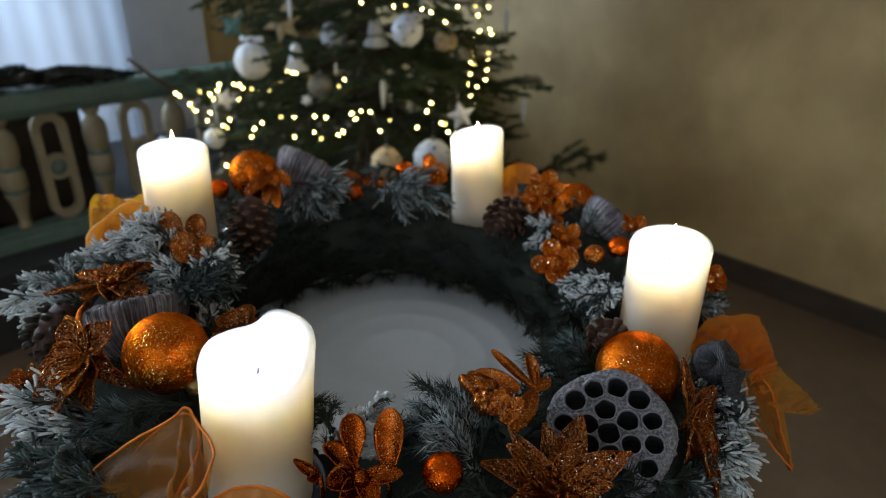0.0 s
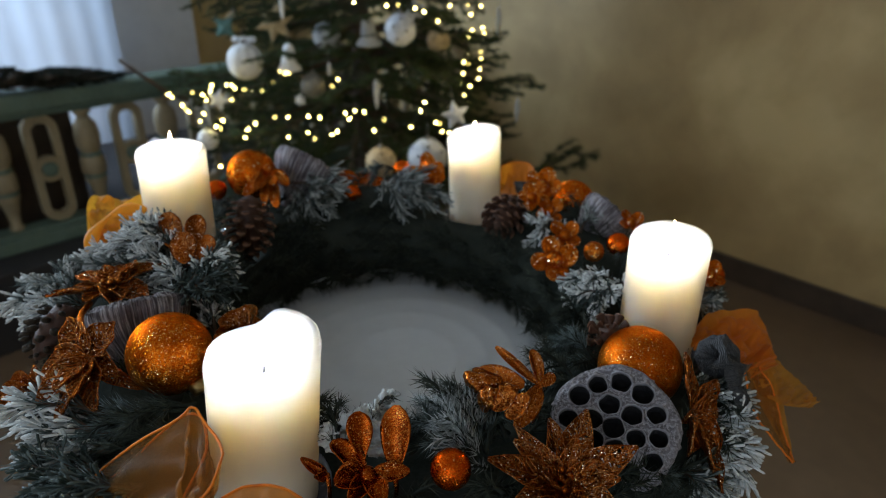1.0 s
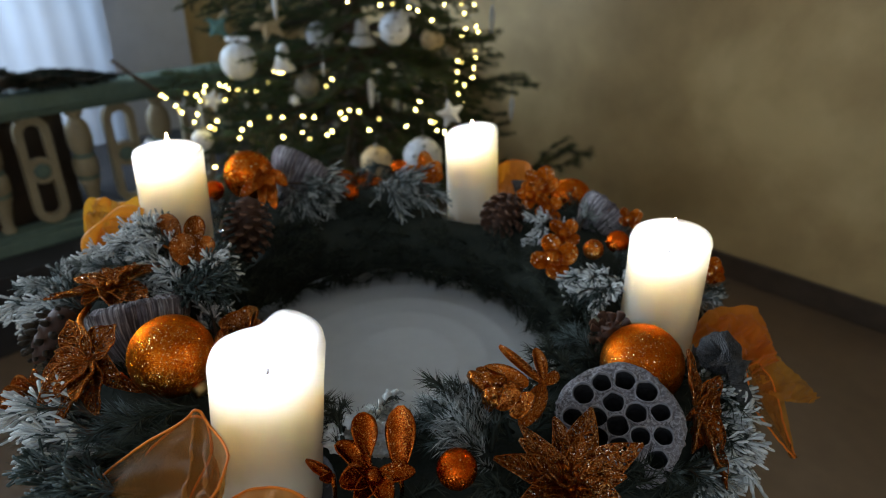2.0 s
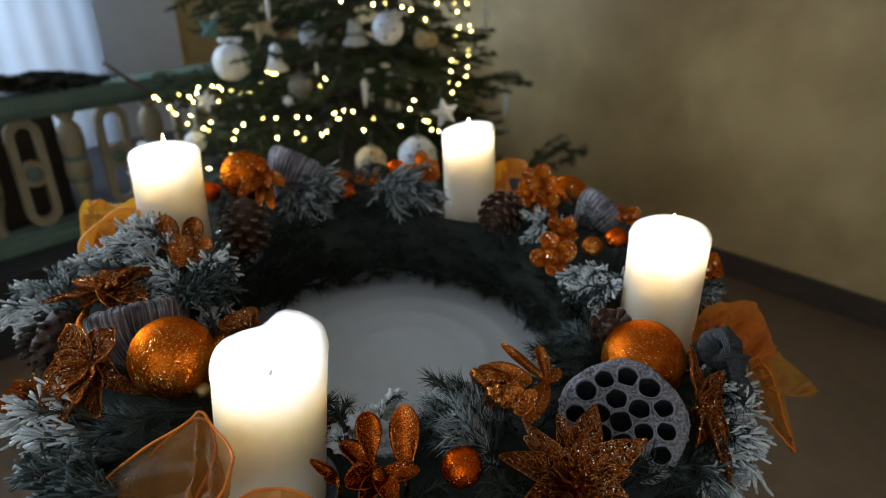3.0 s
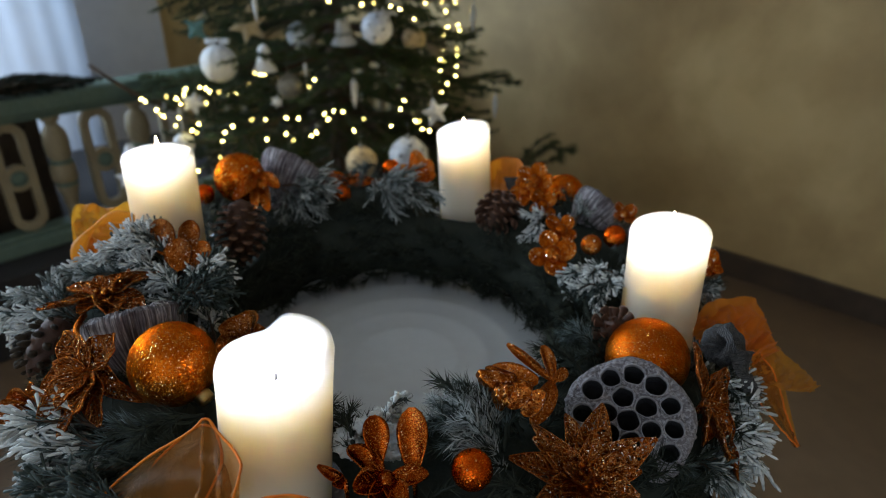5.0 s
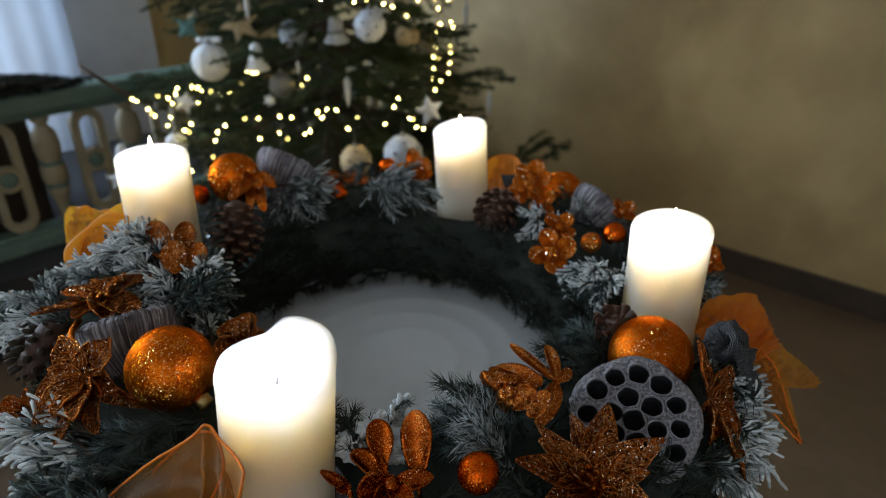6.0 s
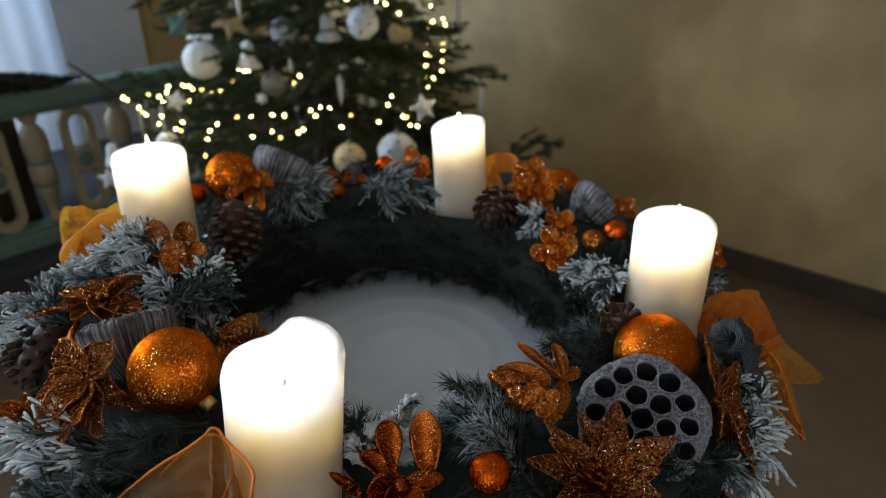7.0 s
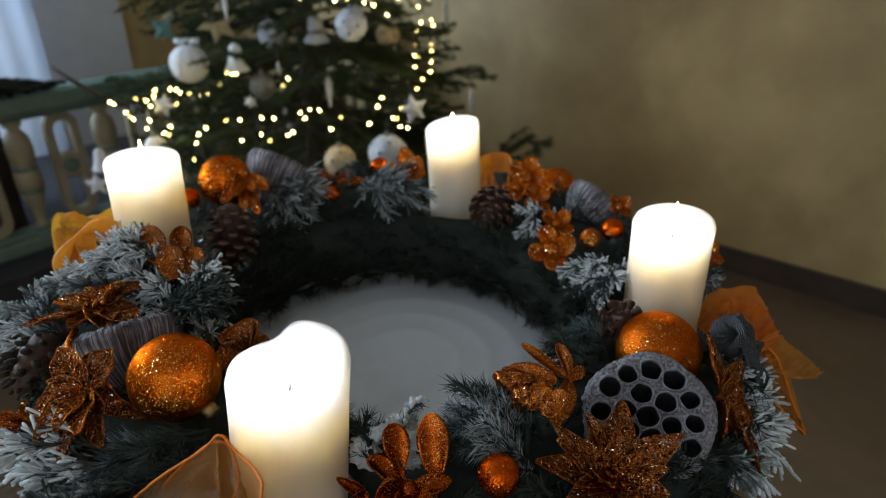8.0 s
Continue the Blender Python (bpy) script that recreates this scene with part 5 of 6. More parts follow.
# ---------------------------------------------------------------- ribbons
def ribbon_sheet(name, label, edge_a, edge_b, mat, parent, wrinkle=0.003, nu=40, nv=16, wires=True, seed=0.0, belly=0.0):
    """A ribbon between two edges, with wrinkles across its width."""
    a, b = curve_through(edge_a, nu), curve_through(edge_b, nu)
    rows = []
    for i in range(nu):
        row = []
        along = (a[min(i + 1, nu - 1)] - a[max(i - 1, 0)]).normalized()
        across = b[i] - a[i]
        nrm = along.cross(across)
        nrm = nrm.normalized() if nrm.length > 1e-9 else Vector((0, 0, 1))
        for j in range(nv):
            t = j / (nv - 1)
            p = a[i].lerp(b[i], t)
            w = noise.noise(Vector((i * 0.16 + seed, t * 3.0, seed))) + 0.5 * noise.noise(Vector((i * 0.45 + seed, t * 6.0 + 3, seed))) + 0.35 * (1 - 2 * abs(noise.noise(Vector((i * 0.2 - t * 3 + seed, t * 4.0, 9)))))
            edge = math.sin(math.pi * t)
            row.append(p + nrm * (wrinkle * w * (0.25 + edge) + belly * edge))
        rows.append(row)
    ob = part(name, Geo().grid(rows).mesh(name, mat), parent, label)
    if wires:
        part("ribbon_edge", Geo().tube([r[0] for r in rows], 0.0008, 6).mesh("ribbon_edge", WIRE_EDGE), ob, "stitched orange edge")
        part("ribbon_edge", Geo().tube([r[-1] for r in rows], 0.0008, 6).mesh("ribbon_edge", WIRE_EDGE), ob, "stitched orange edge")
    return ob


# the bow in front of the slumped candle
ribbon_sheet("organza_ribbon", "sheer orange organza ribbon loop", [(-0.214, -0.309, 1.000), (-0.192, -0.299, 1.020), (-0.164, -0.286, 1.045), (-0.127, -0.283, 1.070), (-0.116, -0.283, 1.079), (-0.108, -0.291, 1.076), (-0.093, -0.312, 1.075), (-0.090, -0.331, 1.072), (-0.101, -0.341, 1.061)],
             [(-0.166, -0.354, 1.004), (-0.153, -0.352, 1.015), (-0.139, -0.347, 1.026), (-0.123, -0.346, 1.038), (-0.115, -0.344, 1.043), (-0.110, -0.345, 1.046), (-0.104, -0.346, 1.052), (-0.099, -0.351, 1.053), (-0.103, -0.358, 1.050)], ORGANZA_PALE, wreath, 0.009, seed=1.0)
ribbon_sheet("organza_ribbon", "sheer orange organza ribbon loop", [(-0.212, -0.308, 0.996), (-0.193, -0.298, 1.010), (-0.163, -0.280, 1.034), (-0.121, -0.276, 1.068), (-0.107, -0.298, 1.059), (-0.119, -0.319, 1.037)],
             [(-0.176, -0.344, 0.990), (-0.157, -0.336, 1.002), (-0.134, -0.324, 1.016), (-0.111, -0.316, 1.033), (-0.103, -0.319, 1.038), (-0.109, -0.335, 1.029)], ORGANZA_PALE, wreath, 0.009, seed=4.0)
ribbon_sheet("organza_ribbon", "sheer orange organza ribbon end", [(-0.094, -0.325, 1.049), (-0.078, -0.322, 1.057), (-0.058, -0.326, 1.060), (-0.042, -0.334, 1.057)],
             [(-0.089, -0.349, 1.047), (-0.072, -0.346, 1.052), (-0.055, -0.347, 1.053), (-0.037, -0.349, 1.048)], ORGANZA, wreath, 0.003, seed=7.0)
# the bow behind the curtain-side candle
ribbon_sheet("organza_ribbon", "crumpled orange organza bow", [(-0.331, 0.032, 1.013), (-0.343, 0.061, 1.047), (-0.340, 0.080, 1.064), (-0.322, 0.096, 1.052), (-0.301, 0.087, 1.057)],
             [(-0.308, 0.038, 1.025), (-0.322, 0.058, 1.042), (-0.321, 0.073, 1.049), (-0.306, 0.071, 1.047), (-0.286, 0.060, 1.049)], ORGANZA_GOLD, wreath, 0.012, wires=False, seed=2.0)
ribbon_sheet("organza_ribbon", "crumpled orange organza bow", [(-0.332, 0.033, 1.014), (-0.325, 0.059, 1.045), (-0.294, 0.079, 1.064), (-0.275, 0.083, 1.072)],
             [(-0.285, 0.022, 1.017), (-0.281, 0.040, 1.031), (-0.277, 0.056, 1.041), (-0.264, 0.057, 1.044)], ORGANZA_GOLD, wreath, 0.013, wires=False, seed=9.0, belly=0.012)
ribbon_sheet("organza_ribbon", "crumpled orange organza bow", [(-0.346, 0.059, 1.021), (-0.333, 0.064, 1.032), (-0.315, 0.071, 1.047), (-0.290, 0.072, 1.050)],
             [(-0.334, 0.042, 1.009), (-0.314, 0.035, 1.020), (-0.296, 0.040, 1.031), (-0.275, 0.040, 1.031)], ORGANZA_GOLD, wreath, 0.012, seed=12.0, belly=-0.006)
part("rolled_ribbon", Geo().tube(curve_through([(-0.272, 0.048, 1.059), (-0.293, 0.045, 1.062), (-0.310, 0.036, 1.054), (-0.323, 0.028, 1.038), (-0.328, 0.025, 1.021), (-0.321, 0.025, 1.010)], 24), [0.0045 + 0.0025 * math.sin(i * 0.55) for i in range(24)], 12).mesh("rolled_ribbon", ORGANZA_GOLD), wreath, "rolled edge of the organza bow")
# the bow on the open side, with two tails
ribbon_sheet("organza_ribbon", "sheer orange organza bow with pointed tails", [(0.269, -0.089, 1.003), (0.296, -0.065, 1.006), (0.341, -0.056, 1.005), (0.356, -0.067, 0.984), (0.354, -0.094, 0.974)],
             [(0.269, -0.114, 0.997), (0.296, -0.109, 0.997), (0.307, -0.113, 0.990), (0.313, -0.116, 0.985), (0.319, -0.117, 0.981)], ORGANZA, wreath, 0.016, wires=False, seed=3.0, belly=0.008)
ribbon_sheet("organza_ribbon", "sheer orange organza bow with pointed tails", [(0.278, -0.082, 0.993), (0.308, -0.059, 0.996), (0.340, -0.050, 0.994), (0.355, -0.060, 0.975), (0.354, -0.087, 0.965)],
             [(0.303, -0.103, 0.976), (0.311, -0.101, 0.981), (0.318, -0.102, 0.979), (0.324, -0.104, 0.975), (0.329, -0.106, 0.971)], ORGANZA, wreath, 0.010, wires=False, seed=3.7, belly=-0.008)
ribbon_sheet("organza_ribbon", "gathered orange organza knot", [(0.314, -0.118, 0.980), (0.326, -0.115, 0.987), (0.346, -0.105, 0.985)],
             [(0.313, -0.126, 0.975), (0.325, -0.123, 0.981), (0.345, -0.113, 0.981)], ORGANZA, wreath, 0.004, 20, 10, wires=False, seed=13.0, belly=0.004)
ribbon_sheet("organza_ribbon", "sheer orange organza ribbon tail", [(0.346, -0.102, 0.980), (0.368, -0.101, 0.961), (0.381, -0.117, 0.952), (0.383, -0.125, 0.948)],
             [(0.311, -0.123, 0.981), (0.320, -0.131, 0.966), (0.337, -0.141, 0.958), (0.370, -0.139, 0.953)], ORGANZA_TAIL, wreath, 0.011, wires=False, seed=5.0)
ribbon_sheet("organza_ribbon", "sheer orange organza ribbon tail", [(0.324, -0.118, 0.981), (0.333, -0.131, 0.967), (0.336, -0.153, 0.945), (0.341, -0.175, 0.923)],
             [(0.308, -0.124, 0.980), (0.312, -0.142, 0.954), (0.324, -0.161, 0.939), (0.340, -0.176, 0.923)], ORGANZA_PALE, wreath, 0.006, seed=6.0)
ribbon_sheet("organza_ribbon", "sheer orange organza ribbon tail", [(0.337, -0.110, 0.976), (0.344, -0.123, 0.961), (0.345, -0.141, 0.947), (0.343, -0.171, 0.921)],
             [(0.316, -0.116, 0.973), (0.322, -0.137, 0.953), (0.334, -0.153, 0.935), (0.341, -0.171, 0.920)], ORGANZA_TAIL, wreath, 0.008, wires=False, seed=6.6)
# the bow behind the slanting candle
ribbon_sheet("organza_ribbon", "orange organza ribbon loop", [(0.132, 0.296, 1.025), (0.151, 0.308, 1.028), (0.174, 0.296, 1.028), (0.179, 0.268, 1.017)],
             [(0.130, 0.258, 0.995), (0.148, 0.258, 0.997), (0.162, 0.248, 0.999), (0.168, 0.237, 1.000)], ORGANZA, wreath, 0.006, seed=8.0, belly=0.01)
# grey burlap
part("burlap_pad", Geo().revolve([(0.0005, 0.0035), (0.006, 0.0045), (0.012, 0.0042), (0.0158, 0.0015), (0.0172, -0.003), (0.0160, -0.009), (0.008, -0.013)], 72, lambda a, i: (1 + 0.03 * math.sin(9 * a + i * 0.7), 0.0009 * math.sin(13 * a + i))).mesh("burlap_pad", BURLAP), wreath, "round grey burlap ribbon loop", Matrix.Translation((0.256, -0.164, 1.027)) @ frame_of((-0.35, -0.75, 0.55)))
ribbon_sheet("burlap_ribbon", "grey burlap ribbon twisted at its knot", [(0.242, -0.167, 1.045), (0.246, -0.181, 1.044), (0.243, -0.185, 1.038), (0.237, -0.188, 1.033)],
             [(0.261, -0.164, 1.046), (0.252, -0.181, 1.044), (0.258, -0.184, 1.038), (0.272, -0.182, 1.032)], BURLAP, wreath, 0.0022, wires=False, seed=3.5, belly=0.004)
ribbon_sheet("burlap_ribbon", "grey burlap ribbon tail", [(0.249, -0.186, 1.033), (0.251, -0.194, 1.024), (0.254, -0.200, 1.017), (0.257, -0.208, 1.008)],
             [(0.272, -0.180, 1.031), (0.269, -0.184, 1.019), (0.273, -0.189, 1.010), (0.277, -0.196, 1.002)], BURLAP, wreath, 0.002, wires=False, seed=4.5, belly=0.003)
ribbon_sheet("burlap_ribbon", "grey-blue burlap ribbon end", [(0.147, 0.267, 1.013), (0.149, 0.239, 1.003)], [(0.167, 0.266, 1.013), (0.166, 0.239, 1.003)], BURLAP, wreath, 0.002, 8, 6, False, 5.5)

# ---------------------------------------------------------------- the spruce
TREE = Vector((-0.21, 1.80, 0.0))
TALL = 2.45


def reach(z):
    """How far the crown reaches out at a height."""
    return max(0.05, 0.90 * (1 - z / TALL) ** 0.85 + 0.03)


def branch_mesh(seed, dense):
    """A spruce limb of length 1 along +x: an arching stem, side twigs in a flat spray, needles all round."""
    rng = np.random.default_rng(seed)
    wood, chunks = Geo(), []
    stem = curve_through([(0, 0, 0), (0.35, rng.uniform(-0.02, 0.02), -0.02), (0.7, rng.uniform(-0.04, 0.04), -0.035), (1.0, rng.uniform(-0.04, 0.04), 0.02)], 11)
    wood.tube(stem, [0.013 - 0.001 * i for i in range(11)], 6)
    chunks.append((*twig_needles(stem, 420, 0.036, 0.0017, 0.9, rng, False, 0.3), 0))
    for k in range(dense):
        s = 0.22 + 0.74 * k / (dense - 1)
        p = stem[int(s * 10)].lerp(stem[min(10, int(s * 10) + 1)], s * 10 % 1)
        sgn = 1 if k % 2 else -1
        a = radians(rng.uniform(38, 62)) * sgn
        l = (0.36 * (1 - s) + 0.12) * rng.uniform(0.75, 1.2)
        d = Vector((math.cos(a), math.sin(a), rng.uniform(-0.22, 0.16))).normalized()
        tw = [p, p + d * l * 0.5 + Vector((0, 0, -0.01)), p + d * l + Vector((0.02, 0, 0.0))]
        wood.tube(tw, [0.005, 0.0035, 0.0015], 4)
        chunks.append((*twig_needles(tw, 560, 0.034, 0.0016, 0.9, rng, False, 0.05), 0))
        for h in range(3):
            q = tw[0].lerp(tw[2], 0.35 + 0.22 * h)
            b = a + radians(rng.uniform(25, 50)) * (1 if h % 2 else -1)
            e = Vector((math.cos(b), math.sin(b), rng.uniform(-0.3, 0.15))).normalized() * l * rng.uniform(0.3, 0.5)
            chunks.append((*twig_needles([q, q + e * 0.5, q + e], 560, 0.030, 0.0015, 0.9, rng, False, 0.0), 0))
            wood.tube([q, q + e], [0.003, 0.001], 4)
    return tri_mesh("branch", chunks, (SPRUCE, BARK), wood)


def spruce():
    ob = thing("christmas_tree", Matrix.Translation(TREE), "tall dark green natural spruce dressed in white ornaments", "christmas tree")
    trunk = curve_through([TREE + Vector((0, 0, 0.0)), TREE + Vector((0.01, 0, 0.9)), TREE + Vector((-0.01, 0.01, 1.7)), TREE + Vector((0, 0, TALL))], 16)
    part("trunk", Geo().tube(trunk, [0.045 * (1 - i / 16.5) + 0.004 for i in range(16)], 12).mesh("trunk", BARK), ob, "rough brown trunk")
    kinds = [branch_mesh(40 + k, 11) for k in range(6)]
    rng = random.Random(21)
    for tier in range(19):
        z = 0.60 + (TALL - 0.68) * (tier / 18) ** 0.95
        n = 9 if tier < 9 else 7
        for k in range(n):
            a = 360 * (k + rng.uniform(-0.22, 0.22)) / n + tier * 23.0
            L = reach(z) * rng.uniform(0.74, 1.06)
            tilt = 12 - 26 * (tier / 18) + rng.uniform(-7, 7)
            h = z + rng.uniform(-0.04, 0.04)
            part("branch", kinds[rng.randrange(6)], ob, "", Matrix.Translation(TREE + Vector((0, 0, h))) @ pose(0, 0, 0, rng.uniform(-25, 25), tilt, a) @ Matrix.Scale(L, 4))
    bare = [(-0.877, 1.387, 0.962), (-0.825, 1.387, 0.920), (-0.758, 1.402, 0.864), (-0.685, 1.472, 0.808)]
    part("branch", Geo().tube(bare, [0.0055, 0.006, 0.007, 0.008], 8).mesh("branch", BARK), ob, "bare cut limb")
    # two limbs that stand out of the crown
    for tip, root in (((0.650, 1.819, 0.548), 0.24), ((0.429, 1.788, 0.824), 0.92)):
        start = TREE + Vector((0, 0, root))
        d = Vector(tip) - start
        m = Matrix.Translation(start) @ d.to_track_quat("X", "Z").to_matrix().to_4x4() @ Matrix.Scale(d.length, 4)
        part("branch", kinds[2], ob, "limb that stands out of the crown", m)
    return ob


spruce()


# ---------------------------------------------------------------- fairy lights
BULB = Geo().revolve([(0.0005, -0.004), (0.0020, -0.0034), (0.0026, -0.0008), (0.0025, 0.002), (0.0014, 0.0042), (0.0003, 0.005)], 12)
BULB_DIM, BULB_BRIGHT = BULB.mesh("bulb", LED_DIM), BULB.mesh("bulb", LED)


def light_string(*strand):
    """A wire that sags from bulb to bulb."""
    m = Matrix.Translation(strand[0])
    ob = thing("fairy_lights", m, "string of small warm white fairy lights on the tree", "string lights", "fairy light strings")
    pts = []
    for a, b in zip(strand, strand[1:]):
        a, b = Vector(a), Vector(b)
        sag = Vector((0, 0.012, -0.12 * (b - a).length))
        pts += [a, a.lerp(b, 0.5) + sag]
    pts.append(Vector(strand[-1]))
    part("wire", Geo().tube([p + Vector((0, 0.006, 0.004)) for p in pts], 0.0011, 5).mesh("wire", CABLE), ob, "thin dark green wire")
    for i, p in enumerate(strand):
        part("bulb", BULB_DIM if (i * 7 + len(strand)) % 5 == 0 else BULB_BRIGHT, ob, "", Matrix.Translation(p) @ pose(0, 0, 0, 50 * math.sin(i * 2.1), 60 * math.cos(i * 1.3), 0))


light_string((-0.679, 1.200, 0.906), (-0.668, 1.197, 0.900), (-0.625, 1.238, 0.903), (-0.616, 1.292, 0.884), (-0.605, 1.285, 0.871), (-0.606, 1.353, 0.898), (-0.604, 1.326, 0.888), (-0.593, 1.310, 0.879), (-0.578, 1.401, 0.890), (-0.561, 1.399, 0.888), (-0.550, 1.394, 0.880))  # upper left, draped from tip to tip
light_string((-0.536, 1.440, 0.867), (-0.520, 1.482, 0.846), (-0.507, 1.484, 0.850), (-0.497, 1.504, 0.849), (-0.484, 1.544, 0.866), (-0.464, 1.544, 0.868), (-0.414, 1.410, 0.932), (-0.397, 1.406, 0.926), (-0.386, 1.406, 0.927), (-0.590, 1.477, 0.825))  # upper left, running inwards
light_string((-0.632, 1.165, 0.886), (-0.623, 1.160, 0.876), (-0.614, 1.156, 0.870), (-0.573, 1.151, 0.867), (-0.579, 1.133, 0.851), (-0.536, 1.124, 0.840), (-0.524, 1.121, 0.835), (-0.521, 1.140, 0.852), (-0.432, 1.132, 0.847), (-0.450, 1.116, 0.835), (-0.454, 1.097, 0.818), (-0.459, 1.068, 0.783), (-0.517, 1.056, 0.751))  # lower left
light_string((-0.378, 1.126, 0.866), (-0.342, 1.124, 0.867), (-0.346, 1.128, 0.811), (-0.285, 1.113, 0.873), (-0.302, 1.179, 0.810), (-0.273, 1.122, 0.809), (-0.253, 1.100, 0.874), (-0.222, 1.096, 0.829), (-0.205, 1.070, 0.845), (-0.186, 1.111, 0.883))  # front, left half
light_string((-0.174, 1.093, 0.873), (-0.165, 1.151, 0.880), (-0.138, 1.129, 0.883), (-0.109, 1.086, 0.844), (-0.083, 1.098, 0.871), (-0.011, 1.065, 0.861), (0.014, 1.102, 0.895), (0.025, 1.092, 0.920), (0.056, 1.171, 0.844), (0.066, 1.169, 0.842), (0.074, 1.159, 0.823), (0.094, 1.155, 0.819))  # front, right half
light_string((-0.299, 1.388, 0.904), (-0.313, 1.380, 0.886), (-0.248, 1.331, 0.905), (-0.237, 1.388, 0.913), (0.085, 1.275, 0.841), (0.102, 1.277, 0.847))  # inside the crown
light_string((0.169, 1.522, 0.809), (0.156, 1.537, 0.836), (0.178, 1.568, 0.859), (0.149, 1.554, 0.869), (0.155, 1.589, 0.896), (0.171, 1.602, 0.925), (0.155, 1.586, 0.933), (0.168, 1.649, 0.952), (0.176, 1.701, 0.992), (0.189, 1.714, 1.018))  # hanging loop, inner run
light_string((0.205, 1.578, 0.881), (0.210, 1.592, 0.910), (0.214, 1.607, 0.940), (0.215, 1.637, 0.958), (0.226, 1.665, 1.014), (0.220, 1.674, 1.030), (0.180, 1.696, 1.070), (0.216, 1.729, 1.094), (0.172, 1.732, 1.095))  # hanging loop, outer run
light_string((0.131, 1.547, 1.065), (0.103, 1.520, 1.115), (0.065, 1.450, 1.077), (0.022, 1.312, 1.119), (-0.003, 1.287, 1.130), (-0.048, 1.274, 1.140), (-0.083, 1.326, 1.131), (-0.179, 1.388, 1.133), (-0.118, 1.345, 1.164), (-0.236, 1.408, 1.166))  # high front
for p, watts in (((0.199, 1.068, 1.005), 1.5), ((-0.207, 1.019, 0.887), 0.24), ((-0.500, 1.058, 0.907), 0.30)):
    glow_lamp = new("fairy_light_glow", bpy.data.lights.new("fairy_light_glow", "POINT"))
    glow_lamp.data.energy, glow_lamp.data.color, glow_lamp.data.shadow_soft_size = watts, (1.0, 0.76, 0.38), 0.10
    glow_lamp.matrix_basis = pose(*p)


# ---------------------------------------------------------------- ornaments on the spruce
def loop_of(ob, m, top):
    part("thread", Geo().tube([(0, 0, top), (0.003, 0, top + 0.02), (0, 0, top + 0.045), (-0.003, 0, top + 0.02), (0, 0, top)], 0.0005, 5).mesh("thread", DULL), ob, "thin grey thread", m)


def ball_ornament(c, r, mat, label, ribs=0, knobs=False, hole=None):
    m = Matrix.Translation(c)
    ob = thing("ball_ornament", m, label, "ornament", "tree ornaments")
    g = Geo()
    prof = [(math.sin(math.pi * i / 24) * r + 1e-5, -math.cos(math.pi * i / 24) * r) for i in range(25)]
    g.revolve(prof, 40, (lambda a, i: (1 + 0.03 * math.cos(ribs * a), 0)) if ribs else None)
    part("ball", g.mesh("ball", mat), ob, "", m)
    if knobs:
        knob = Geo().revolve([(0.001, 0), (r * 0.15, 0.0), (r * 0.17, r * 0.05), (r * 0.09, r * 0.055), (r * 0.08, 0.001), (0.001, 0.001)], 12)
        # discs in place of openings: shade of the cut holes, painted on
        knob.revolve([(0.0005, 0.0012), (r * 0.10, 0.0012), (r * 0.10, r * 0.03), (0.0005, r * 0.03)], 12, slot=1)
        knob = knob.mesh("cut_ring", mat, hole or GREYCONE)
        for k in range(22):
            z = 1 - 2 * (k + 0.5) / 22
            a = k * 2.39996
            n = Vector((math.sqrt(1 - z * z) * math.cos(a), math.sqrt(1 - z * z) * math.sin(a), z))
            part("cut_ring", knob, ob, "", m @ Matrix.Translation(n * r * 0.985) @ frame_of(n))
    part("cap", Geo().revolve([(0.006, r - 0.001), (0.0065, r + 0.007), (0.003, r + 0.009), (0.0005, r + 0.0095)], 12).mesh("cap", DULL), ob, "dull silver cap", m)
    loop_of(ob, m, r + 0.009)
    return ob


def bell_ornament(c, h, mat, label):
    m = Matrix.Translation(c)
    ob = thing("bell_ornament", m, label, "ornament", "tree ornaments")
    w = h * 0.44
    prof = [(w * 0.92, -h * 0.5), (w, -h * 0.49), (w * 0.97, -h * 0.44), (w * 0.70, -h * 0.22), (w * 0.56, h * 0.05), (w * 0.50, h * 0.25), (w * 0.36, h * 0.40), (w * 0.10, h * 0.47), (0.0005, h * 0.48)]
    part("bell", Geo().revolve(prof, 28, lambda a, i: (1 + 0.02 * math.cos(9 * a), 0)).mesh("bell", mat), ob, "", m)
    part("clapper", Geo().ball((0, 0, -h * 0.53), h * 0.08, 12, 8).mesh("clapper", STRAW), ob, "straw-coloured clapper", m)
    loop_of(ob, m, h * 0.47)
    return ob


def star_ornament(c, r, mat, label, points=5, spin=0.0, yaw=0.0, thick=0.016):
    m = Matrix.Translation(c) @ pose(0, 0, 0, 0, spin, 0) @ pose(0, 0, 0, 0, 0, yaw)
    ob = thing("star_ornament", m, label, "ornament", "tree ornaments")
    rim = []
    for k in range(points * 2):
        a = math.pi / 2 + math.pi * k / points
        q = r if k % 2 == 0 else r * 0.48
        rim.append(Vector((q * math.cos(a), 0, q * math.sin(a))))
    n = len(rim)
    verts = [Vector((0, -thick / 2, 0)), Vector((0, thick / 2, 0))] + [p + Vector((0, -0.002, 0)) for p in rim] + [p + Vector((0, 0.002, 0)) for p in rim]
    faces = []
    for k in range(n):
        j = (k + 1) % n
        faces += [(0, 2 + k, 2 + j), (1, 2 + n + j, 2 + n + k), (2 + k, 2 + n + k, 2 + n + j, 2 + j)]
    part("star", Geo().add(verts, faces).mesh("star", mat, smooth=False), ob, "", m)
    loop_of(ob, m, r)
    return ob


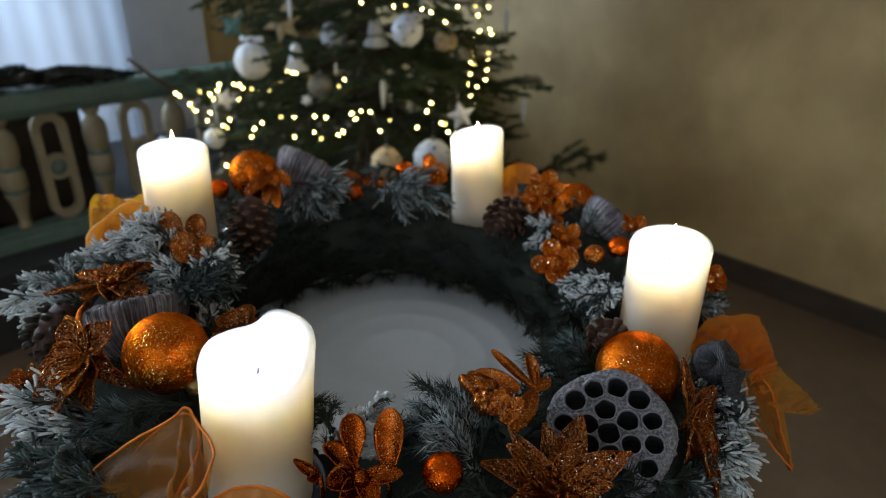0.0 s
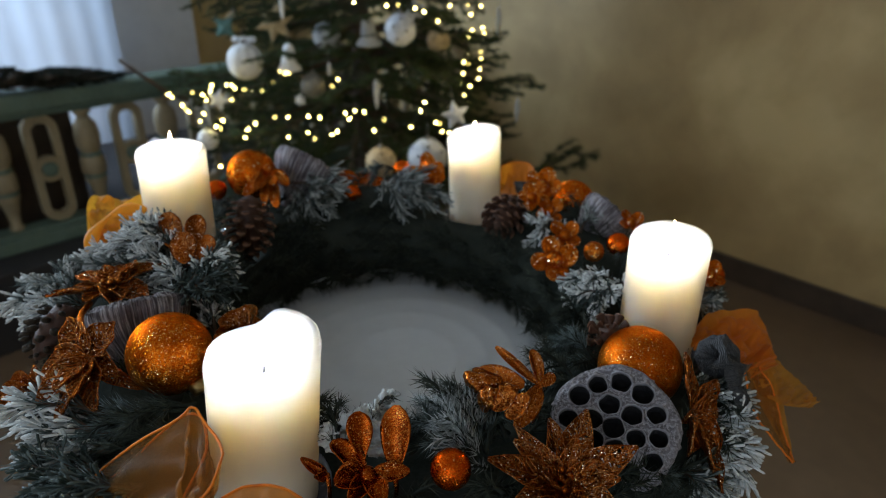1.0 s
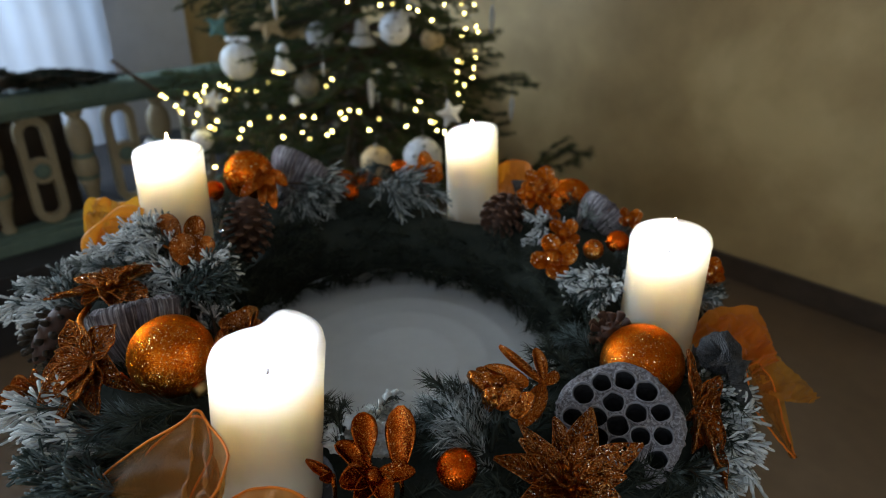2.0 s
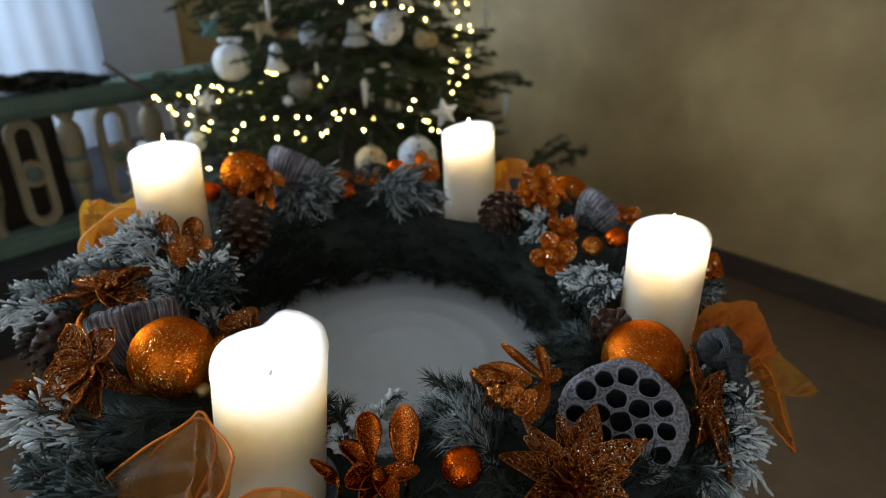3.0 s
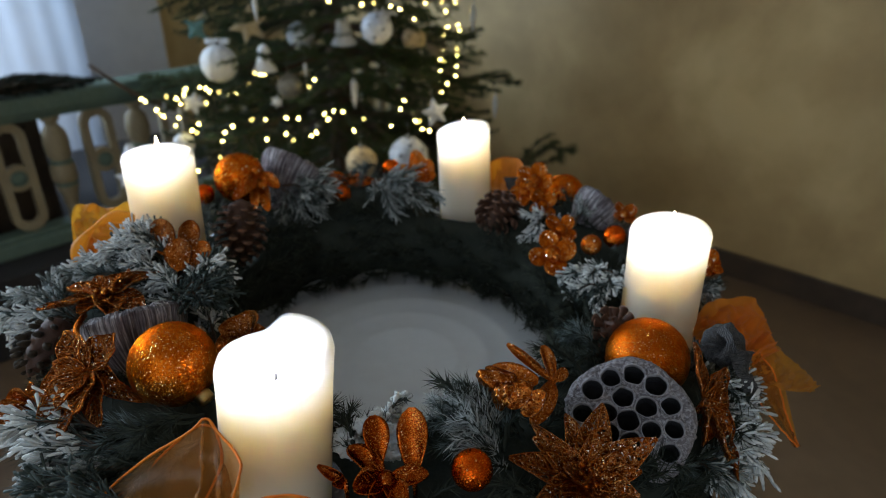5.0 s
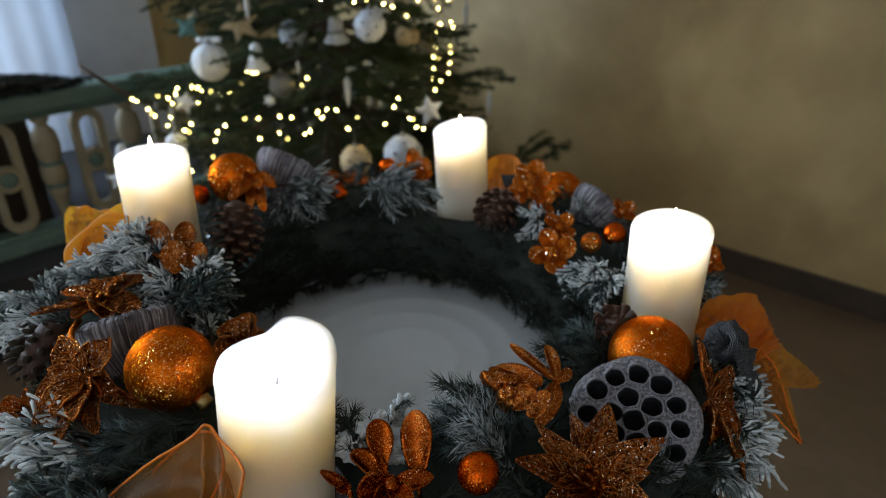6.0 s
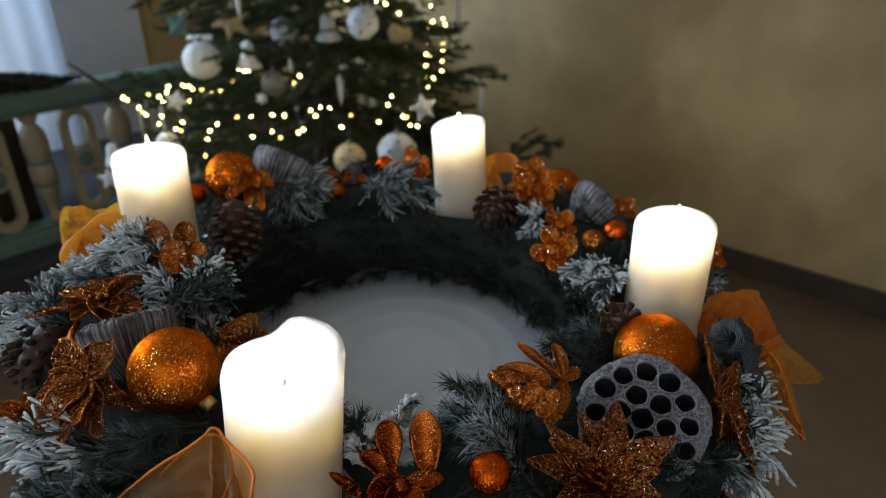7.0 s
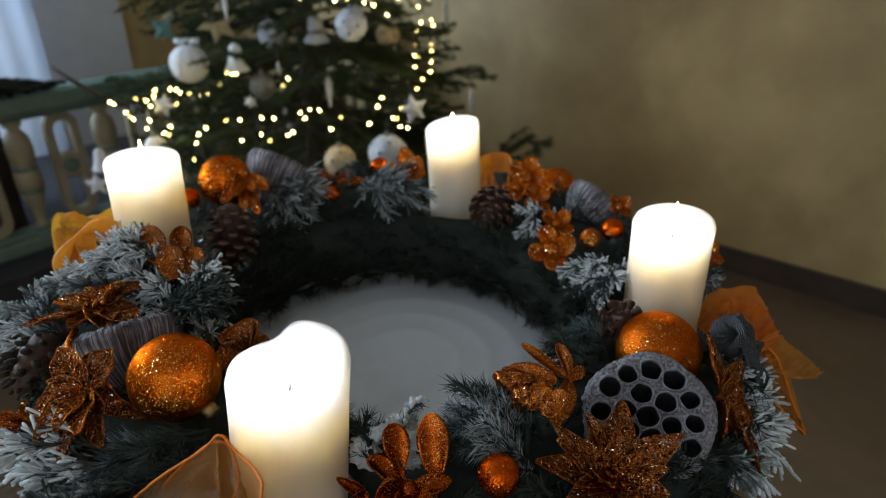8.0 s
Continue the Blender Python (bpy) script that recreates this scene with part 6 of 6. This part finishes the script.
def icicle_ornament(c, l, mat, label):
    m = Matrix.Translation(c)
    ob = thing("icicle_ornament", m, label, "ornament", "tree ornaments")
    prof = [(0.0004, -l / 2), (l * 0.05, -l * 0.3), (l * 0.085, -l * 0.05), (l * 0.10, l * 0.15), (l * 0.08, l * 0.33), (l * 0.03, l * 0.45), (0.0006, l / 2)]
    part("spindle", Geo().revolve(prof, 16, lambda a, i: (1 + 0.10 * math.cos(4 * a + i * 0.8), 0)).mesh("spindle", mat), ob, "", m)
    loop_of(ob, m, l / 2)
    return ob


def bow_ornament(c, w, mat, label):
    m = Matrix.Translation(c)
    ob = thing("bow_ornament", m, label, "bow", "tree ornaments")
    for s in (-1, 1):
        loop = [Vector((s * w * x, y * w, z * w)) for x, y, z in ((0, 0, 0), (0.3, -0.12, 0.07), (0.60, -0.05, 0.06), (0.64, 0.05, -0.03), (0.3, 0.08, -0.06), (0, 0, 0))]
        rows = [[p + Vector((0, -0.006, -0.005)), p + Vector((0, 0.006, 0.005))] for p in curve_through(loop, 16)]
        part("bow_loop", Geo().grid(rows).mesh("bow_loop", mat), ob, "", m)
        tail = [Vector((s * w * x, 0, z * w)) for x, z in ((0, 0), (0.12, -0.3), (0.22, -0.62))]
        rows = [[p + Vector((-0.009, -0.003, 0)), p + Vector((0.009, 0.003, 0))] for p in curve_through(tail, 8)]
        part("bow_tail", Geo().grid(rows).mesh("bow_tail", mat), ob, "", m)
    part("bow_knot", Geo().ball((0, 0, 0), 0.010, 12, 8).mesh("bow_knot", mat), ob, "", m)
    return ob


ball_ornament((-0.042, 1.224, 1.082), 0.0411, PEARL, "white lace-patterned ball on the spruce", knobs=True)
ball_ornament((-0.289, 1.568, 1.012), 0.0439, PEARL, "pale silver ribbed ball on the spruce", ribs=14)
ball_ornament((-0.504, 1.369, 0.966), 0.0525, WHITEORN, "large matt white ball on the spruce", ribs=10)
ball_ornament((0.032, 1.022, 0.792), 0.0497, PEARL, "white open-work ball low on the spruce", knobs=True)
ball_ornament((-0.092, 1.064, 0.764), 0.0411, STRAW, "straw-coloured open-work ball low on the spruce", knobs=True, hole=HOLE_SHADE)
ball_ornament((0.071, 1.605, 0.996), 0.0382, STRAW, "straw-coloured ball among the branches", knobs=True)
ball_ornament((-0.570, 1.147, 0.797), 0.0286, WHITEORN, "small white ball near the lights")
ball_ornament((-0.307, 1.353, 0.901), 0.0360, DULL, "dull glass ball inside the crown", ribs=8)
star_ornament((-0.341, 1.314, 0.867), 0.020, WHITEORN, "small white flower-shaped star under a dull ball", 6, 8)
bell_ornament((-0.369, 1.344, 0.987), 0.0783, WHITEORN, "white porcelain bell on the spruce")
bell_ornament((-0.153, 1.525, 1.037), 0.0907, PEARL, "pale grey bell on the spruce")
bell_ornament((-0.725, 1.170, 0.764), 0.0600, WHITEORN, "white bell low on the spruce")
star_ornament((-0.444, 1.541, 1.054), 0.0649, STRAW, "pale straw star on the spruce", 6, 12)
star_ornament((0.103, 1.043, 0.900), 0.0382, WHITEORN, "white star hanging by the candle", 5, -12, 15)
star_ornament((-0.574, 1.290, 0.870), 0.0344, WHITEORN, "small white star among the lights", 5, 20)
star_ornament((-0.737, 1.139, 0.703), 0.0330, WHITEORN, "white star low on the spruce", 5, 0)
star_ornament((-0.010, 1.551, 1.095), 0.0382, PEARL, "pale star among the high branches", 6, 5)
icicle_ornament((-0.118, 1.340, 0.884), 0.1003, WHITEORN, "white spindle icicle on the spruce")
icicle_ornament((-0.380, 1.358, 1.121), 0.0812, WHITEORN, "white spindle icicle high on the spruce")
icicle_ornament((-0.253, 1.325, 0.955), 0.0430, WHITEORN, "short white drop on the spruce")
icicle_ornament((0.330, 1.498, 0.797), 0.0859, PEARL, "pale spindle icicle at the crown's edge")
icicle_ornament((-0.702, 1.429, 0.818), 0.0573, PEARL, "pale drop near the balustrade")
icicle_ornament((0.278, 1.731, 1.045), 0.0955, PEARL, "pale spindle icicle at the crown's edge")
bow_ornament((-0.505, 1.387, 1.025), 0.0525, WHITEORN, "white ribbon bow over a ball")
star_ornament((-0.614, 1.586, 1.031), 0.0430, TEAL, "teal wooden star on the spruce", 4, 45)
ball_ornament((-0.610, 1.693, 1.031), 0.0344, STRAW, "straw-coloured ball behind a bow")
